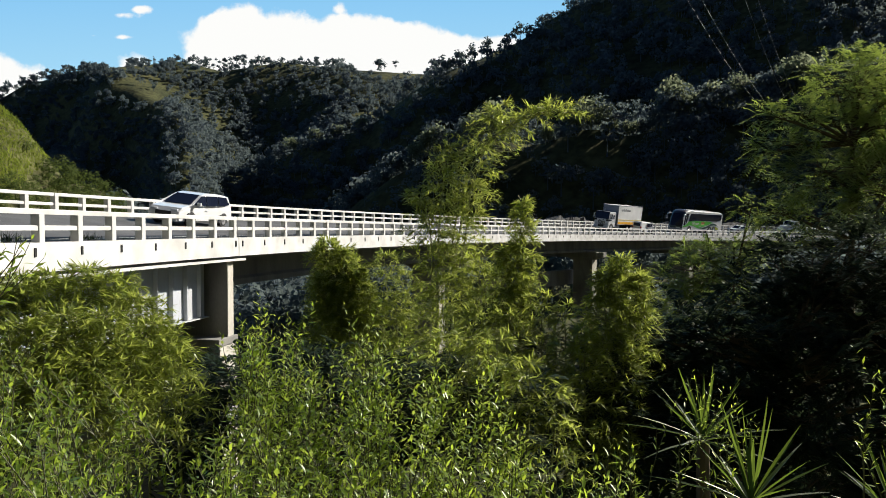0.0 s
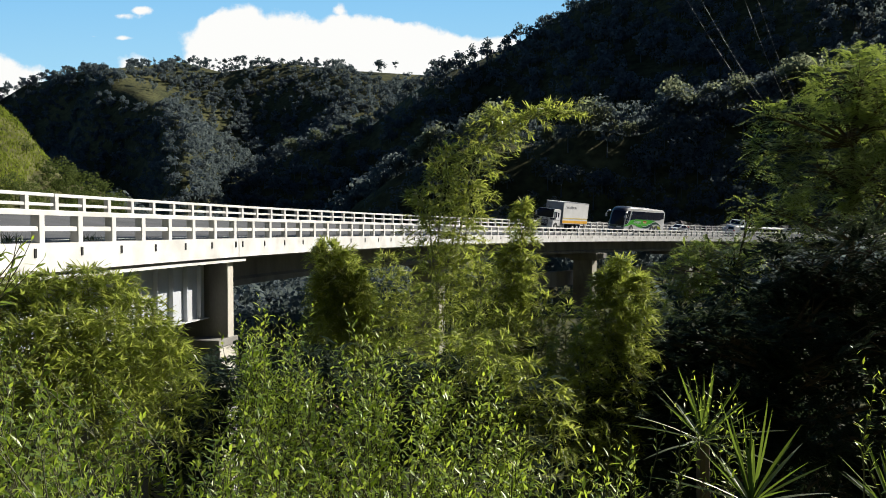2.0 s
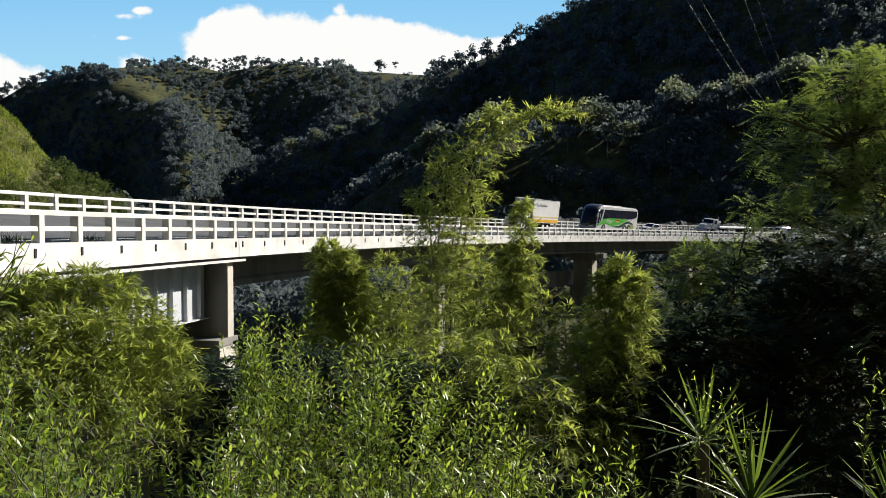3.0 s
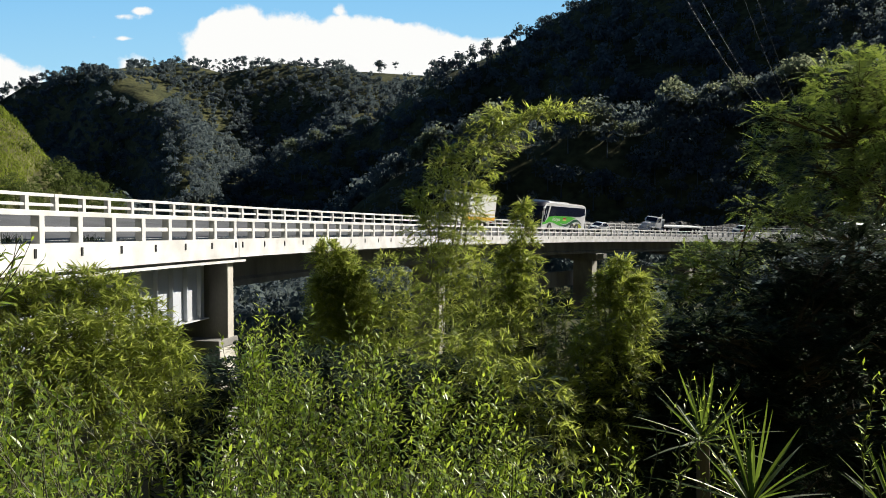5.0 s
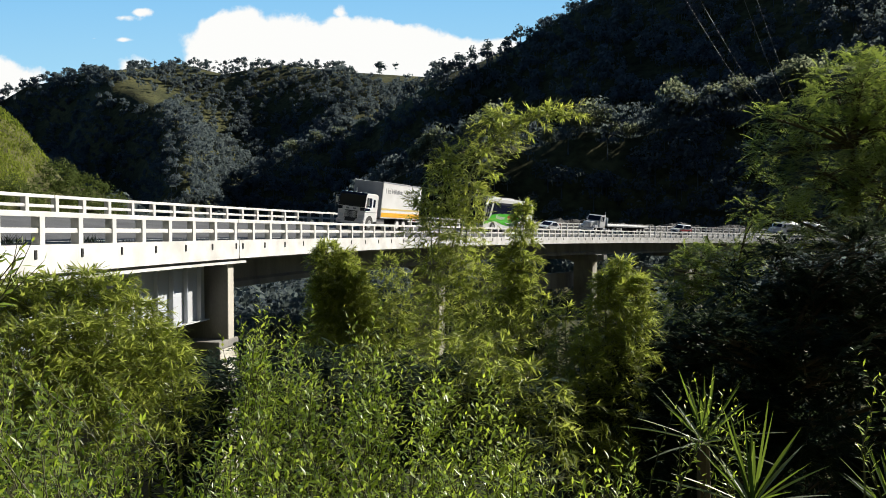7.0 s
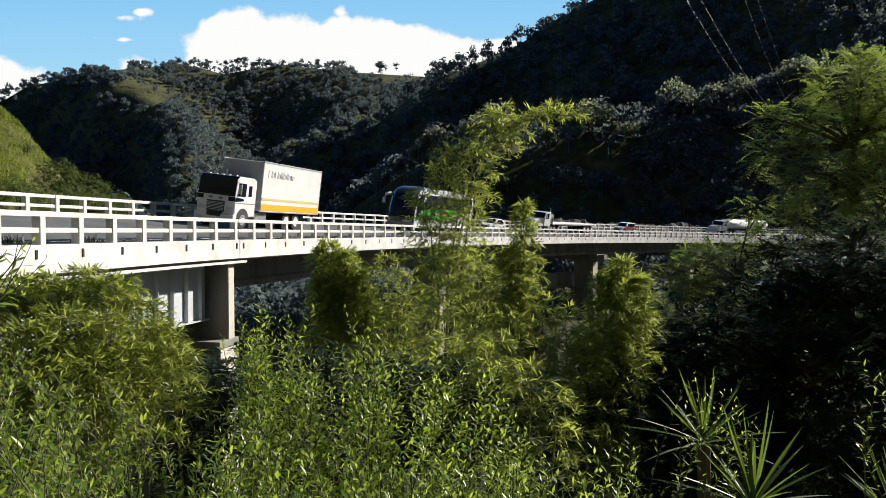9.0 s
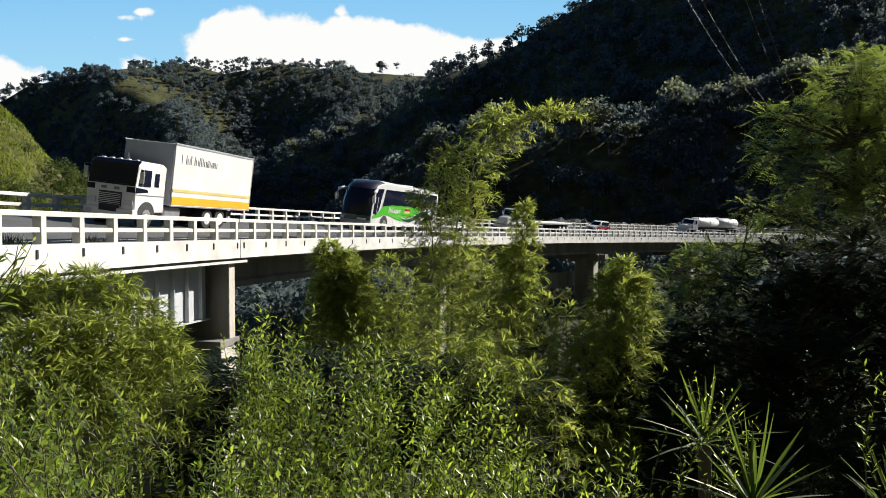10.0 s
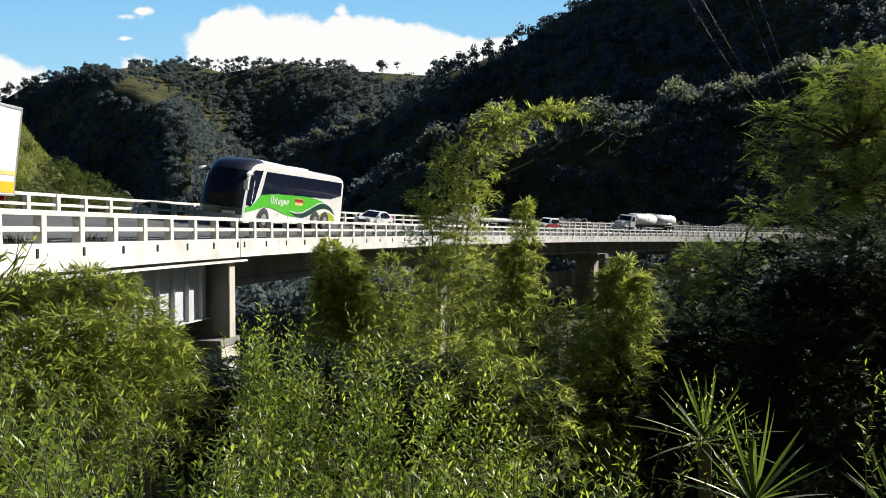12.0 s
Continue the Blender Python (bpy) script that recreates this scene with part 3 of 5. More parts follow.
        # plain strokes where the operator's mark stands
        x0 = 9.5
        for w, h, low_z in ((0.30, 0.46, 1.36), (0.10, 0.30, 1.36), (0.16, 0.40, 1.36), (0.22, 0.28, 1.36), (0.24, 0.38, 1.26), (0.22, 0.28, 1.36), (0.24, 0.28, 1.36)):
            for a, b in (((0.0, 0.09), (w - 0.09, w)) if w > 0.2 else ((0.0, 0.10),)):
                part("white_mark_shape", panel([(x0 - a, low_z), (x0 - b, low_z), (x0 - b - 0.06, low_z + h), (x0 - a - 0.06, low_z + h)], y + t * 0.6, t * 0.3), CAR_WHITE, bus)
            x0 -= w + 0.09
        part("yellow_mark_shape", panel([(5.7, 1.38), (6.7, 1.38), (6.66, 1.78), (5.74, 1.78)], y + t * 0.6, t * 0.3), PALE_YELLOW, bus)
        part("red_mark_shape", panel([(5.7, 1.56), (6.7, 1.56), (6.68, 1.74), (5.72, 1.74)], y + t * 0.95, t * 0.3), RED, bus)
        # mirror arm like an ear
        pts = [(L - 1.45, 1.20 * side, 2.82), (L - 1.05, 1.38 * side, 2.90), (L - 0.62, 1.52 * side, 2.78), (L - 0.42, 1.57 * side, 2.45)]
        arm = part("mirror_arm", tube_mesh("mirror_arm", pts, [0.09, 0.12, 0.13, 0.12], 10), CAR_WHITE, bus, smooth=True)
        part("mirror", prism([(L - 0.53, 1.98), (L - 0.36, 2.02), (L - 0.32, 2.46), (L - 0.52, 2.50)], 1.57 * side - 0.13, 1.57 * side + 0.13, 0.04), CAR_WHITE, arm)
        for x in (10.15, 3.9, 2.55):
            arch = [(x + 0.62 * math.cos(a), 0.50 + 0.62 * math.sin(a)) for a in np.linspace(-0.25, math.pi + 0.25, 14)]
            part("wheel_arch", panel(arch, y + t * 1.1, t * 0.25), CHASSIS, bus)
        for a in (5.0, 6.2, 7.4, 8.6):
            part("luggage_flap_joint", panel([(a, 0.45), (a + 0.02, 0.45), (a + 0.02, 1.0), (a, 1.0)], y + t * 1.2, t * 0.2), GREY_MARK, bus)
    add_pair(bus, 10.15, 1.325, 0.50, 0.28)
    add_pair(bus, 3.9, 1.325, 0.50, 0.28, twin=True)
    add_pair(bus, 2.55, 1.325, 0.50, 0.28)
    part("rear_window", boxed(-0.02, 0.02, -0.9, 0.9, 2.1, 3.0, bevel=0.008), GLASS, bus)
    for y in (1.0, -1.0):
        part("tail_light", boxed(-0.03, 0.03, y - 0.12, y + 0.12, 0.9, 1.5, bevel=0.01), RED, bus)
    part("roof_unit", boxed(4.2, 6.6, -0.7, 0.7, 3.46, 3.60, bevel=0.05), CAR_WHITE, bus)
    return bus


def build_box_truck():
    """Cab-over lorry with a high white box body; x = 0 at the box's rear."""
    lorry = tagged(empty("box_truck"), "white cab-over lorry with a white box and orange stripe", "truck")
    B = 7.55
    H = 1.35
    part("chassis", boxed(0.3, B + 2.6, -0.45, 0.45, 0.62, 0.92, bevel=0.02), CHASSIS, lorry)
    cargo = part("cargo_box", boxed(0, B, -H, H, 1.06, 3.95, bevel=0.03), BOX_WHITE, lorry, "high white box body")
    part("front_wall", boxed(B + 0.003, B + 0.05, -H + 0.05, H - 0.05, 1.10, 3.91, bevel=0.01), BOX_GREY, cargo)
    for y in (H - 0.008, 0.008 - H):
        part("top_rail_trim", boxed(0.0, B + 0.04, y - 0.035, y + 0.035, 3.89, 3.985, bevel=0.01), BOX_GREY, cargo)
        part("bottom_rail_trim", boxed(0.0, B + 0.02, y - 0.03, y + 0.03, 1.03, 1.10, bevel=0.01), ALLOY, cargo)
        o = 1 if y > 0 else -1
        f = (H + 0.004) * o
        part("orange_stripe", panel([(0.04, 1.14), (B - 0.03, 1.14), (B - 0.03, 1.50), (0.04, 1.50)], f, 0.012 * o), ORANGE, cargo)
        part("yellow_stripe", panel([(0.04, 1.72), (B - 0.03, 1.72), (B - 0.03, 1.86), (0.04, 1.86)], f, 0.012 * o), PALE_YELLOW, cargo)
        # plain shapes for the mark on the side
        x = B - 0.55
        for w, h in ((0.42, 0.42), (0.22, 0.28), (0.36, 0.42), (0.24, 0.28), (0.08, 0.42), (0.08, 0.42), (0.08, 0.38), (0.20, 0.28), (0.16, 0.36), (0.22, 0.28), (0.14, 0.28), (0.2, 0.28)):
            for a, b in (((0.0, 0.05), (w - 0.05, w)) if w > 0.1 else ((0.0, 0.05),)):
                part("grey_mark_shape", panel([(x - a, 3.08), (x - b, 3.08), (x - b, 3.08 + h), (x - a, 3.08 + h)], f, 0.008 * o), GREY_MARK, cargo)
            x -= w + 0.07
    part("rear_frame", boxed(-0.04, 0.05, -H - 0.01, H + 0.01, 1.04, 3.97, bevel=0.02), ALLOY, cargo)
    # cab
    c0, c1 = B + 0.30, B + 2.45
    cab = part("cab", prism([(c0, 0.70), (c1 - 0.05, 0.62), (c1, 0.75), (c1 + 0.02, 1.75), (c1 - 0.10, 2.72), (c1 - 0.32, 2.92), (c0 + 0.3, 2.90), (c0, 2.75)], -1.20, 1.20, 0.07), CAR_WHITE, lorry, "white flat-fronted cab")
    part("windscreen", prism([(c1 - 0.02, 1.80), (c1 + 0.045, 1.80), (c1 - 0.075, 2.74), (c1 - 0.26, 2.90), (c1 - 0.32, 2.86)], -1.17, 1.17, 0.03), GLASS, cab, "wide dark windscreen")
    for y in (-0.5, 0.5):
        part("wiper", boxed(c1 + 0.03, c1 + 0.05, y - 0.3, y + 0.3, 1.84, 1.87), CHASSIS, cab)
    part("front_band", prism([(c1 - 0.02, 1.52), (c1 + 0.035, 1.52), (c1 + 0.04, 1.76), (c1 - 0.02, 1.76)], -1.19, 1.19, 0.01), GLASS, cab)
    part("badge_panel", boxed(c1 + 0.02, c1 + 0.06, -0.78, 0.78, 1.50, 1.79, bevel=0.01), CAR_WHITE, cab)
    for y in (-0.32, 0.32):
        part("badge_shape", boxed(c1 + 0.058, c1 + 0.075, y - 0.13, y + 0.13, 1.58, 1.70), GREY_MARK, cab)
    grille = part("grille", boxed(c1 + 0.0, c1 + 0.05, -0.56, 0.56, 0.86, 1.48, bevel=0.01), CHASSIS, cab)
    for k in range(7):
        part("grille_bar", boxed(c1 + 0.045, c1 + 0.075, -0.54, 0.54, 0.90 + 0.078 * k, 0.93 + 0.078 * k), BOX_WHITE, grille)
    bumper = part("bumper", boxed(c1 - 0.25, c1 + 0.14, -1.24, 1.24, 0.42, 0.78, bevel=0.05), CAR_WHITE, lorry, "pale front bumper")
    for y in (0.92, -0.92):
        part("headlight", boxed(c1 + 0.0, c1 + 0.06, y - 0.22, y + 0.22, 0.95, 1.18, bevel=0.02), LAMP_GLASS, cab)
        part("fog_light", boxed(c1 + 0.12, c1 + 0.155, y - 0.15, y + 0.15, 0.52, 0.66, bevel=0.01), LAMP_GLASS, bumper)
    for y in (-0.85, -0.42, 0.0, 0.42, 0.85):
        part("roof_light", boxed(c1 - 0.52, c1 - 0.36, y - 0.07, y + 0.07, 2.90, 2.97, bevel=0.02), LAMP_GLASS, cab)
    for o in (1, -1):
        f = 1.203 * o
        part("side_window", panel([(c1 - 1.02, 1.82), (c1 - 0.16, 1.82), (c1 - 0.26, 2.55), (c1 - 1.02, 2.55)], f, 0.015 * o), GLASS, cab)
        part("rear_quarter_window", panel([(c1 - 1.62, 1.85), (c1 - 1.30, 1.85), (c1 - 1.30, 2.45), (c1 - 1.62, 2.45)], f, 0.015 * o), GLASS, cab)
        part("dark_side_stripe", panel([(c0 + 0.03, 1.42), (c1 - 0.02, 1.42), (c1 - 0.02, 1.46), (c0 + 0.03, 1.46)], f, 0.008 * o), GREY_MARK, cab)
        part("corner_patch", panel([(c1 - 0.9, 1.58), (c1 - 0.01, 1.50), (c1 - 0.01, 1.76), (c1 - 0.8, 1.70)], f, 0.007 * o), GLASS, cab)
        arch = [(c1 - 0.85 + 0.62 * math.cos(a), 0.55 + 0.62 * math.sin(a)) for a in np.linspace(0.1, math.pi - 0.1, 12)]
        part("wheel_arch", panel(arch, f, 0.02 * o), CHASSIS, cab)
        part("mirror_arm", tube_mesh("mirror_arm", [(c1 - 0.25, 1.18 * o, 2.6), (c1 - 0.05, 1.5 * o, 2.55), (c1 - 0.05, 1.5 * o, 1.85), (c1 - 0.25, 1.2 * o, 1.8)], [0.015] * 4, 6), ALLOY, cab)
        part("mirror", boxed(c1 - 0.12, c1 - 0.04, 1.41 * o - 0.1, 1.41 * o + 0.1, 1.95, 2.45, bevel=0.02), ALLOY, cab)
        part("fuel_tank", boxed(c0 - 1.5, c0 - 0.1, 0.62 * o - 0.28 + 0.25 * o, 0.62 * o + 0.28 + 0.25 * o, 0.45, 0.98, bevel=0.12), ALLOY, lorry)
        part("mudguard", boxed(2.1, 2.14, 0.9 * o - 0.32, 0.9 * o + 0.32, 0.3, 1.0), CHASSIS, lorry)
        part("tail_light", boxed(-0.07, -0.02, 0.9 * o - 0.12, 0.9 * o + 0.12, 0.85, 1.0), RED, lorry)
    part("exhaust_stack", tube_mesh("exhaust_stack", [(c0 - 0.12, -0.95, 0.9), (c0 - 0.12, -0.95, 2.2), (c0 - 0.12, -0.95, 3.3)], [0.07, 0.07, 0.06], 8), ALLOY, lorry)
    part("air_cleaner", boxed(c0 - 0.22, c0 - 0.04, -0.75, 0.75, 1.0, 2.5, bevel=0.04), CHASSIS, lorry)
    add_pair(lorry, c1 - 0.85, 1.22, 0.52, 0.28)
    add_pair(lorry, 2.85, 1.22, 0.52, 0.28, CAR_WHITE, twin=True)
    add_pair(lorry, 4.10, 1.22, 0.52, 0.28, CAR_WHITE, twin=True)
    return lorry


def car_like(name, label, category, L, half, outline, belt, roof, panes, wheels, r, paint, x0=0.0, lights=True, screen=None, rear=None):
    """A car: rounded body under a narrower cabin, glass, lamps, mirrors, wheels; x = 0 at the rear bumper."""
    car = tagged(empty(name), label, category)

    def shape(c):
        t = max(0.0, (c.z - belt) / (roof - belt))
        nose = max(0.0, (c.x - (L - 0.8)) / 0.8)
        tail = max(0.0, (0.5 - c.x) / 0.5)
        return (c.x, c.y * (1 - 0.20 * t) * (1 - 0.16 * nose * nose) * (1 - 0.08 * tail), c.z)

    body = part("body", prism(outline, -half, half, 0.07, shape, 3), paint, car, smooth=False)
    for o in (1, -1):
        y = (half + 0.004) * o
        for pr in panes:
            part("side_window", panel(pr, y, 0.012 * o, shape), GLASS, car)
        for x in wheels:
            arch = [(x + (r + 0.07) * math.cos(a), r + (r + 0.07) * math.sin(a)) for a in np.linspace(-0.3, math.pi + 0.3, 14)]
            part("wheel_arch", panel(arch, y, 0.008 * o), CHASSIS, car)
        part("door_handle", boxed(L * 0.48, L * 0.48 + 0.18, y - 0.02, y + 0.025, belt - 0.14, belt - 0.10, bevel=0.008), paint, car)
        part("sill", boxed(wheels[1] + r + 0.1, wheels[0] - r - 0.1, y - 0.05, y + 0.006, 0.20, 0.32, bevel=0.02), CHASSIS, car)
        part("mirror", boxed(L * 0.70, L * 0.70 + 0.16, y - 0.02 * o, y + 0.2 * o, belt + 0.02, belt + 0.20, bevel=0.03) if o > 0 else boxed(L * 0.70, L * 0.70 + 0.16, y + 0.2 * o, y - 0.02 * o, belt + 0.02, belt + 0.20, bevel=0.03), paint, car)
        part("headlight", boxed(L - 0.42, L - 0.02, o * half * 0.58 - 0.20, o * half * 0.58 + 0.20, 0.66, 0.84, bevel=0.04), LAMP_GLASS, car)
        part("tail_light", boxed(-0.015, 0.25, o * half * 0.76 - 0.10, o * half * 0.76 + 0.10, 0.85, 1.15, bevel=0.03), RED, car)
    if screen:
        part("windscreen", prism(screen, -half * 0.80, half * 0.80, 0.01, shape), GLASS, car)
    if rear:
        part("rear_window", prism(rear, -half * 0.74, half * 0.74, 0.01, shape), GLASS, car)
    part("grille", boxed(L - 0.1, L + 0.012, -half * 0.45, half * 0.45, 0.50, 0.72, bevel=0.02), CHASSIS, car)
    part("bumper", boxed(L - 0.35, L + 0.03, -half * 0.80, half * 0.80, 0.22, 0.46, bevel=0.06), paint, car)
    part("number_plate", boxed(L + 0.03, L + 0.045, -0.22, 0.22, 0.34, 0.44), BOX_WHITE, car)
    for x in wheels:
        add_pair(car, x, half + 0.005, r, 0.21)
    return car


def build_minivan():
    L = 5.05
    out = [(0.02, 0.30), (L - 0.12, 0.24), (L, 0.42), (L - 0.02, 0.72), (L - 0.25, 0.92), (L - 1.15, 1.10), (L - 2.05, 1.62), (L - 2.6, 1.74), (1.2, 1.74), (0.35, 1.66), (0.12, 1.15), (0.0, 0.95), (0.0, 0.55)]
    panes = [[(3.55, 1.10), (3.95, 1.10), (3.10, 1.58), (2.75, 1.60), (2.75, 1.10)], [(1.55, 1.12), (2.68, 1.10), (2.68, 1.60), (1.55, 1.62)], [(0.35, 1.22), (1.48, 1.12), (1.48, 1.62), (0.62, 1.60)]]
    screen = [(L - 1.13, 1.115), (L - 1.10, 1.13), (L - 2.03, 1.64), (L - 2.07, 1.625)]
    rear = [(0.13, 1.17), (0.36, 1.60), (0.33, 1.62), (0.09, 1.17)]
    return car_like("minivan", "white family minivan with dark tinted windows", "van", L, 0.99, out, 1.05, 1.74, panes, (L - 0.95, 0.98), 0.345, CAR_WHITE, screen=screen, rear=rear)


def build_hatchback():
    L = 4.25
    out = [(0.02, 0.28), (L - 0.1, 0.22), (L, 0.40), (L - 0.03, 0.66), (L - 0.3, 0.80), (L - 1.15, 0.93), (L - 1.95, 1.40), (L - 2.4, 1.49), (1.2, 1.47), (0.35, 1.05), (0.05, 0.95), (0.0, 0.5)]
    panes = [[(2.95, 0.96), (2.15, 1.36), (1.98, 1.37), (1.98, 0.96)], [(1.92, 0.96), (1.92, 1.37), (1.25, 1.36), (0.75, 1.08), (0.8, 0.98)]]
    screen = [(L - 1.13, 0.945), (L - 1.10, 0.955), (L - 1.93, 1.415), (L - 1.97, 1.405)]
    rear = [(0.42, 1.10), (1.10, 1.45), (1.08, 1.47), (0.38, 1.12)]
    return car_like("sedan_car", "small silvery white saloon car", "car", L, 0.86, out, 0.92, 1.48, panes, (L - 0.82, 0.80), 0.30, CAR_WHITE, screen=screen, rear=rear)


def build_delivery_van():
    L = 4.6
    out = [(0.0, 0.32), (L - 0.1, 0.26), (L, 0.42), (L - 0.04, 0.85), (L - 0.55, 1.08), (L - 1.15, 1.70), (L - 1.6, 1.86), (0.25, 1.86), (0.05, 1.70), (0.0, 1.0)]
    panes = [[(3.15, 1.12), (3.85, 1.10), (3.40, 1.62), (3.15, 1.64)], [(1.9, 1.14), (3.05, 1.12), (3.05, 1.62), (1.9, 1.62)]]
    screen = [(L - 0.54, 1.10), (L - 0.51, 1.11), (L - 1.13, 1.71), (L - 1.17, 1.70)]
    rear = [(0.02, 1.2), (0.06, 1.66), (0.02, 1.66), (-0.015, 1.2)]
    return car_like("small_van", "small white panel van driving away", "van", L, 0.88, out, 1.05, 1.86, panes, (L - 0.8, 0.85), 0.31, CAR_WHITE, screen=screen, rear=rear)


def build_station_car():
    L = 4.5
    out = [(0.0, 0.42), (L - 0.1, 0.38), (L, 0.55), (L - 0.03, 0.88), (L - 0.3, 1.0), (L - 1.25, 1.08), (L - 1.8, 1.62), (L - 2.2, 1.74), (0.3, 1.74), (0.08, 1.6), (0.0, 1.0)]
    panes = [[(2.9, 1.12), (2.45, 1.58), (2.2, 1.6), (2.2, 1.12)], [(1.2, 1.12), (2.12, 1.12), (2.12, 1.6), (1.2, 1.6)], [(0.3, 1.12), (1.12, 1.12), (1.12, 1.6), (0.4, 1.58)]]
    screen = [(L - 1.23, 1.095), (L - 1.20, 1.105), (L - 1.78, 1.635), (L - 1.82, 1.63)]
    car = car_like("off_road_car", "old white off-road car with a red lower stripe", "car", L, 0.86, out, 1.06, 1.74, panes, (L - 0.85, 0.9), 0.36, CAR_WHITE, screen=screen)
    for o in (1, -1):
        part("red_stripe", panel([(0.1, 0.62), (L - 0.5, 0.62), (L - 0.5, 0.92), (0.1, 0.92)], 0.866 * o, 0.006 * o), RED, car)
    return car


def tractor(root, x, paint, tall=2.75):
    """A bonneted tractor unit whose nose is at x."""
    hood = part("bonnet", prism([(x - 2.0, 0.85), (x - 0.1, 0.80), (x, 1.0), (x - 0.03, 1.55), (x - 0.25, 1.70), (x - 2.0, 1.90)], -0.85, 0.85, 0.10, lambda c: (c.x, c.y * (1 - 0.25 * max(0, (c.x - x + 2.0) / 2.0)), c.z)), paint, root, "sloping white bonnet")
    part("grille", boxed(x - 0.04, x + 0.015, -0.42, 0.42, 0.95, 1.52, bevel=0.02), ALLOY, hood)
    part("bumper", boxed(x - 0.25, x + 0.10, -1.18, 1.18, 0.42, 0.78, bevel=0.05), ALLOY, root)
    cab = part("cab", prism([(x - 3.6, 0.85), (x - 1.9, 0.85), (x - 1.9, 1.88), (x - 2.2, tall - 0.12), (x - 2.45, tall), (x - 3.5, tall), (x - 3.6, tall - 0.1)], -1.12, 1.12, 0.07), paint, root, "white driver's cab")
    part("windscreen", prism([(x - 1.91, 1.93), (x - 1.885, 1.93), (x - 2.17, tall - 0.14), (x - 2.2, tall - 0.14)], -1.0, 1.0, 0.01), GLASS, cab)
    for o in (1, -1):
        f = 1.124 * o
        part("side_window", panel([(x - 3.1, 1.85), (x - 2.15, 1.85), (x - 2.35, tall - 0.25), (x - 3.1, tall - 0.25)], f, 0.012 * o), GLASS, cab)
        part("fender", prism([(x - 0.25, 0.85), (x - 0.4, 1.12), (x - 0.9, 1.25), (x - 1.4, 1.12), (x - 1.6, 0.85)], 0.78 * o if o > 0 else -1.2, 1.2 if o > 0 else -0.78, 0.05), paint, root)
        part("headlight", boxed(x - 0.32, x - 0.14, 0.92 * o - 0.16, 0.92 * o + 0.16, 0.92, 1.12, bevel=0.03), LAMP_GLASS, root)
        part("mirror", boxed(x - 2.2, x - 2.1, 1.28 * o - 0.1, 1.28 * o + 0.1, 1.95, 2.4, bevel=0.02), ALLOY, cab)
        part("fuel_tank", boxed(x - 4.4, x - 3.0, 0.72 * o - 0.26 + 0.15 * o, 0.72 * o + 0.26 + 0.15 * o, 0.42, 0.85, bevel=0.12), ALLOY, root)
    part("exhaust_stack", tube_mesh("exhaust_stack", [(x - 3.75, 0.85, 0.9), (x - 3.75, 0.85, 2.4), (x - 3.75, 0.85, tall + 0.5)], [0.07, 0.07, 0.06], 8), ALLOY, root)
    part("chassis", boxed(x - 6.6, x - 0.4, -0.42, 0.42, 0.60, 0.90, bevel=0.02), CHASSIS, root)
    add_pair(root, x - 0.92, 1.16, 0.50, 0.27)
    add_pair(root, x - 4.75, 1.16, 0.50, 0.27, twin=True)
    add_pair(root, x - 6.0, 1.16, 0.50, 0.27, twin=True)


def build_flatbed():
    """x = 0 at the cab's middle."""
    lorry = tagged(empty("flatbed_truck"), "white bonneted lorry pulling a long empty flat trailer", "truck")
    tractor(lorry, 2.2, CAR_WHITE)
    tr = part("flat_bed", boxed(-15.6, -1.9, -1.25, 1.25, 1.12, 1.30, bevel=0.02), BOX_WHITE, lorry, "long empty flat load bed")
    for y in (0.45, -0.45):
        part("bed_beam", boxed(-15.4, -2.2, y - 0.08, y + 0.08, 0.85, 1.12), CHASSIS, tr)
    part("headboard", boxed(-2.0, -1.9, -1.2, 1.2, 1.30, 2.45, bevel=0.03), ALLOY, tr)
    for o in (1, -1):
        part("side_rail", boxed(-15.5, -2.0, 1.26 * o - 0.03, 1.26 * o + 0.03, 1.06, 1.22), ALLOY, tr)
        part("landing_leg", boxed(-5.6, -5.4, 0.7 * o - 0.07, 0.7 * o + 0.07, 0.25, 1.1), CHASSIS, tr)
    for x in (-11.9, -13.1, -14.3):
        add_pair(lorry, x, 1.22, 0.50, 0.27, CAR_WHITE, twin=True)
    return lorry


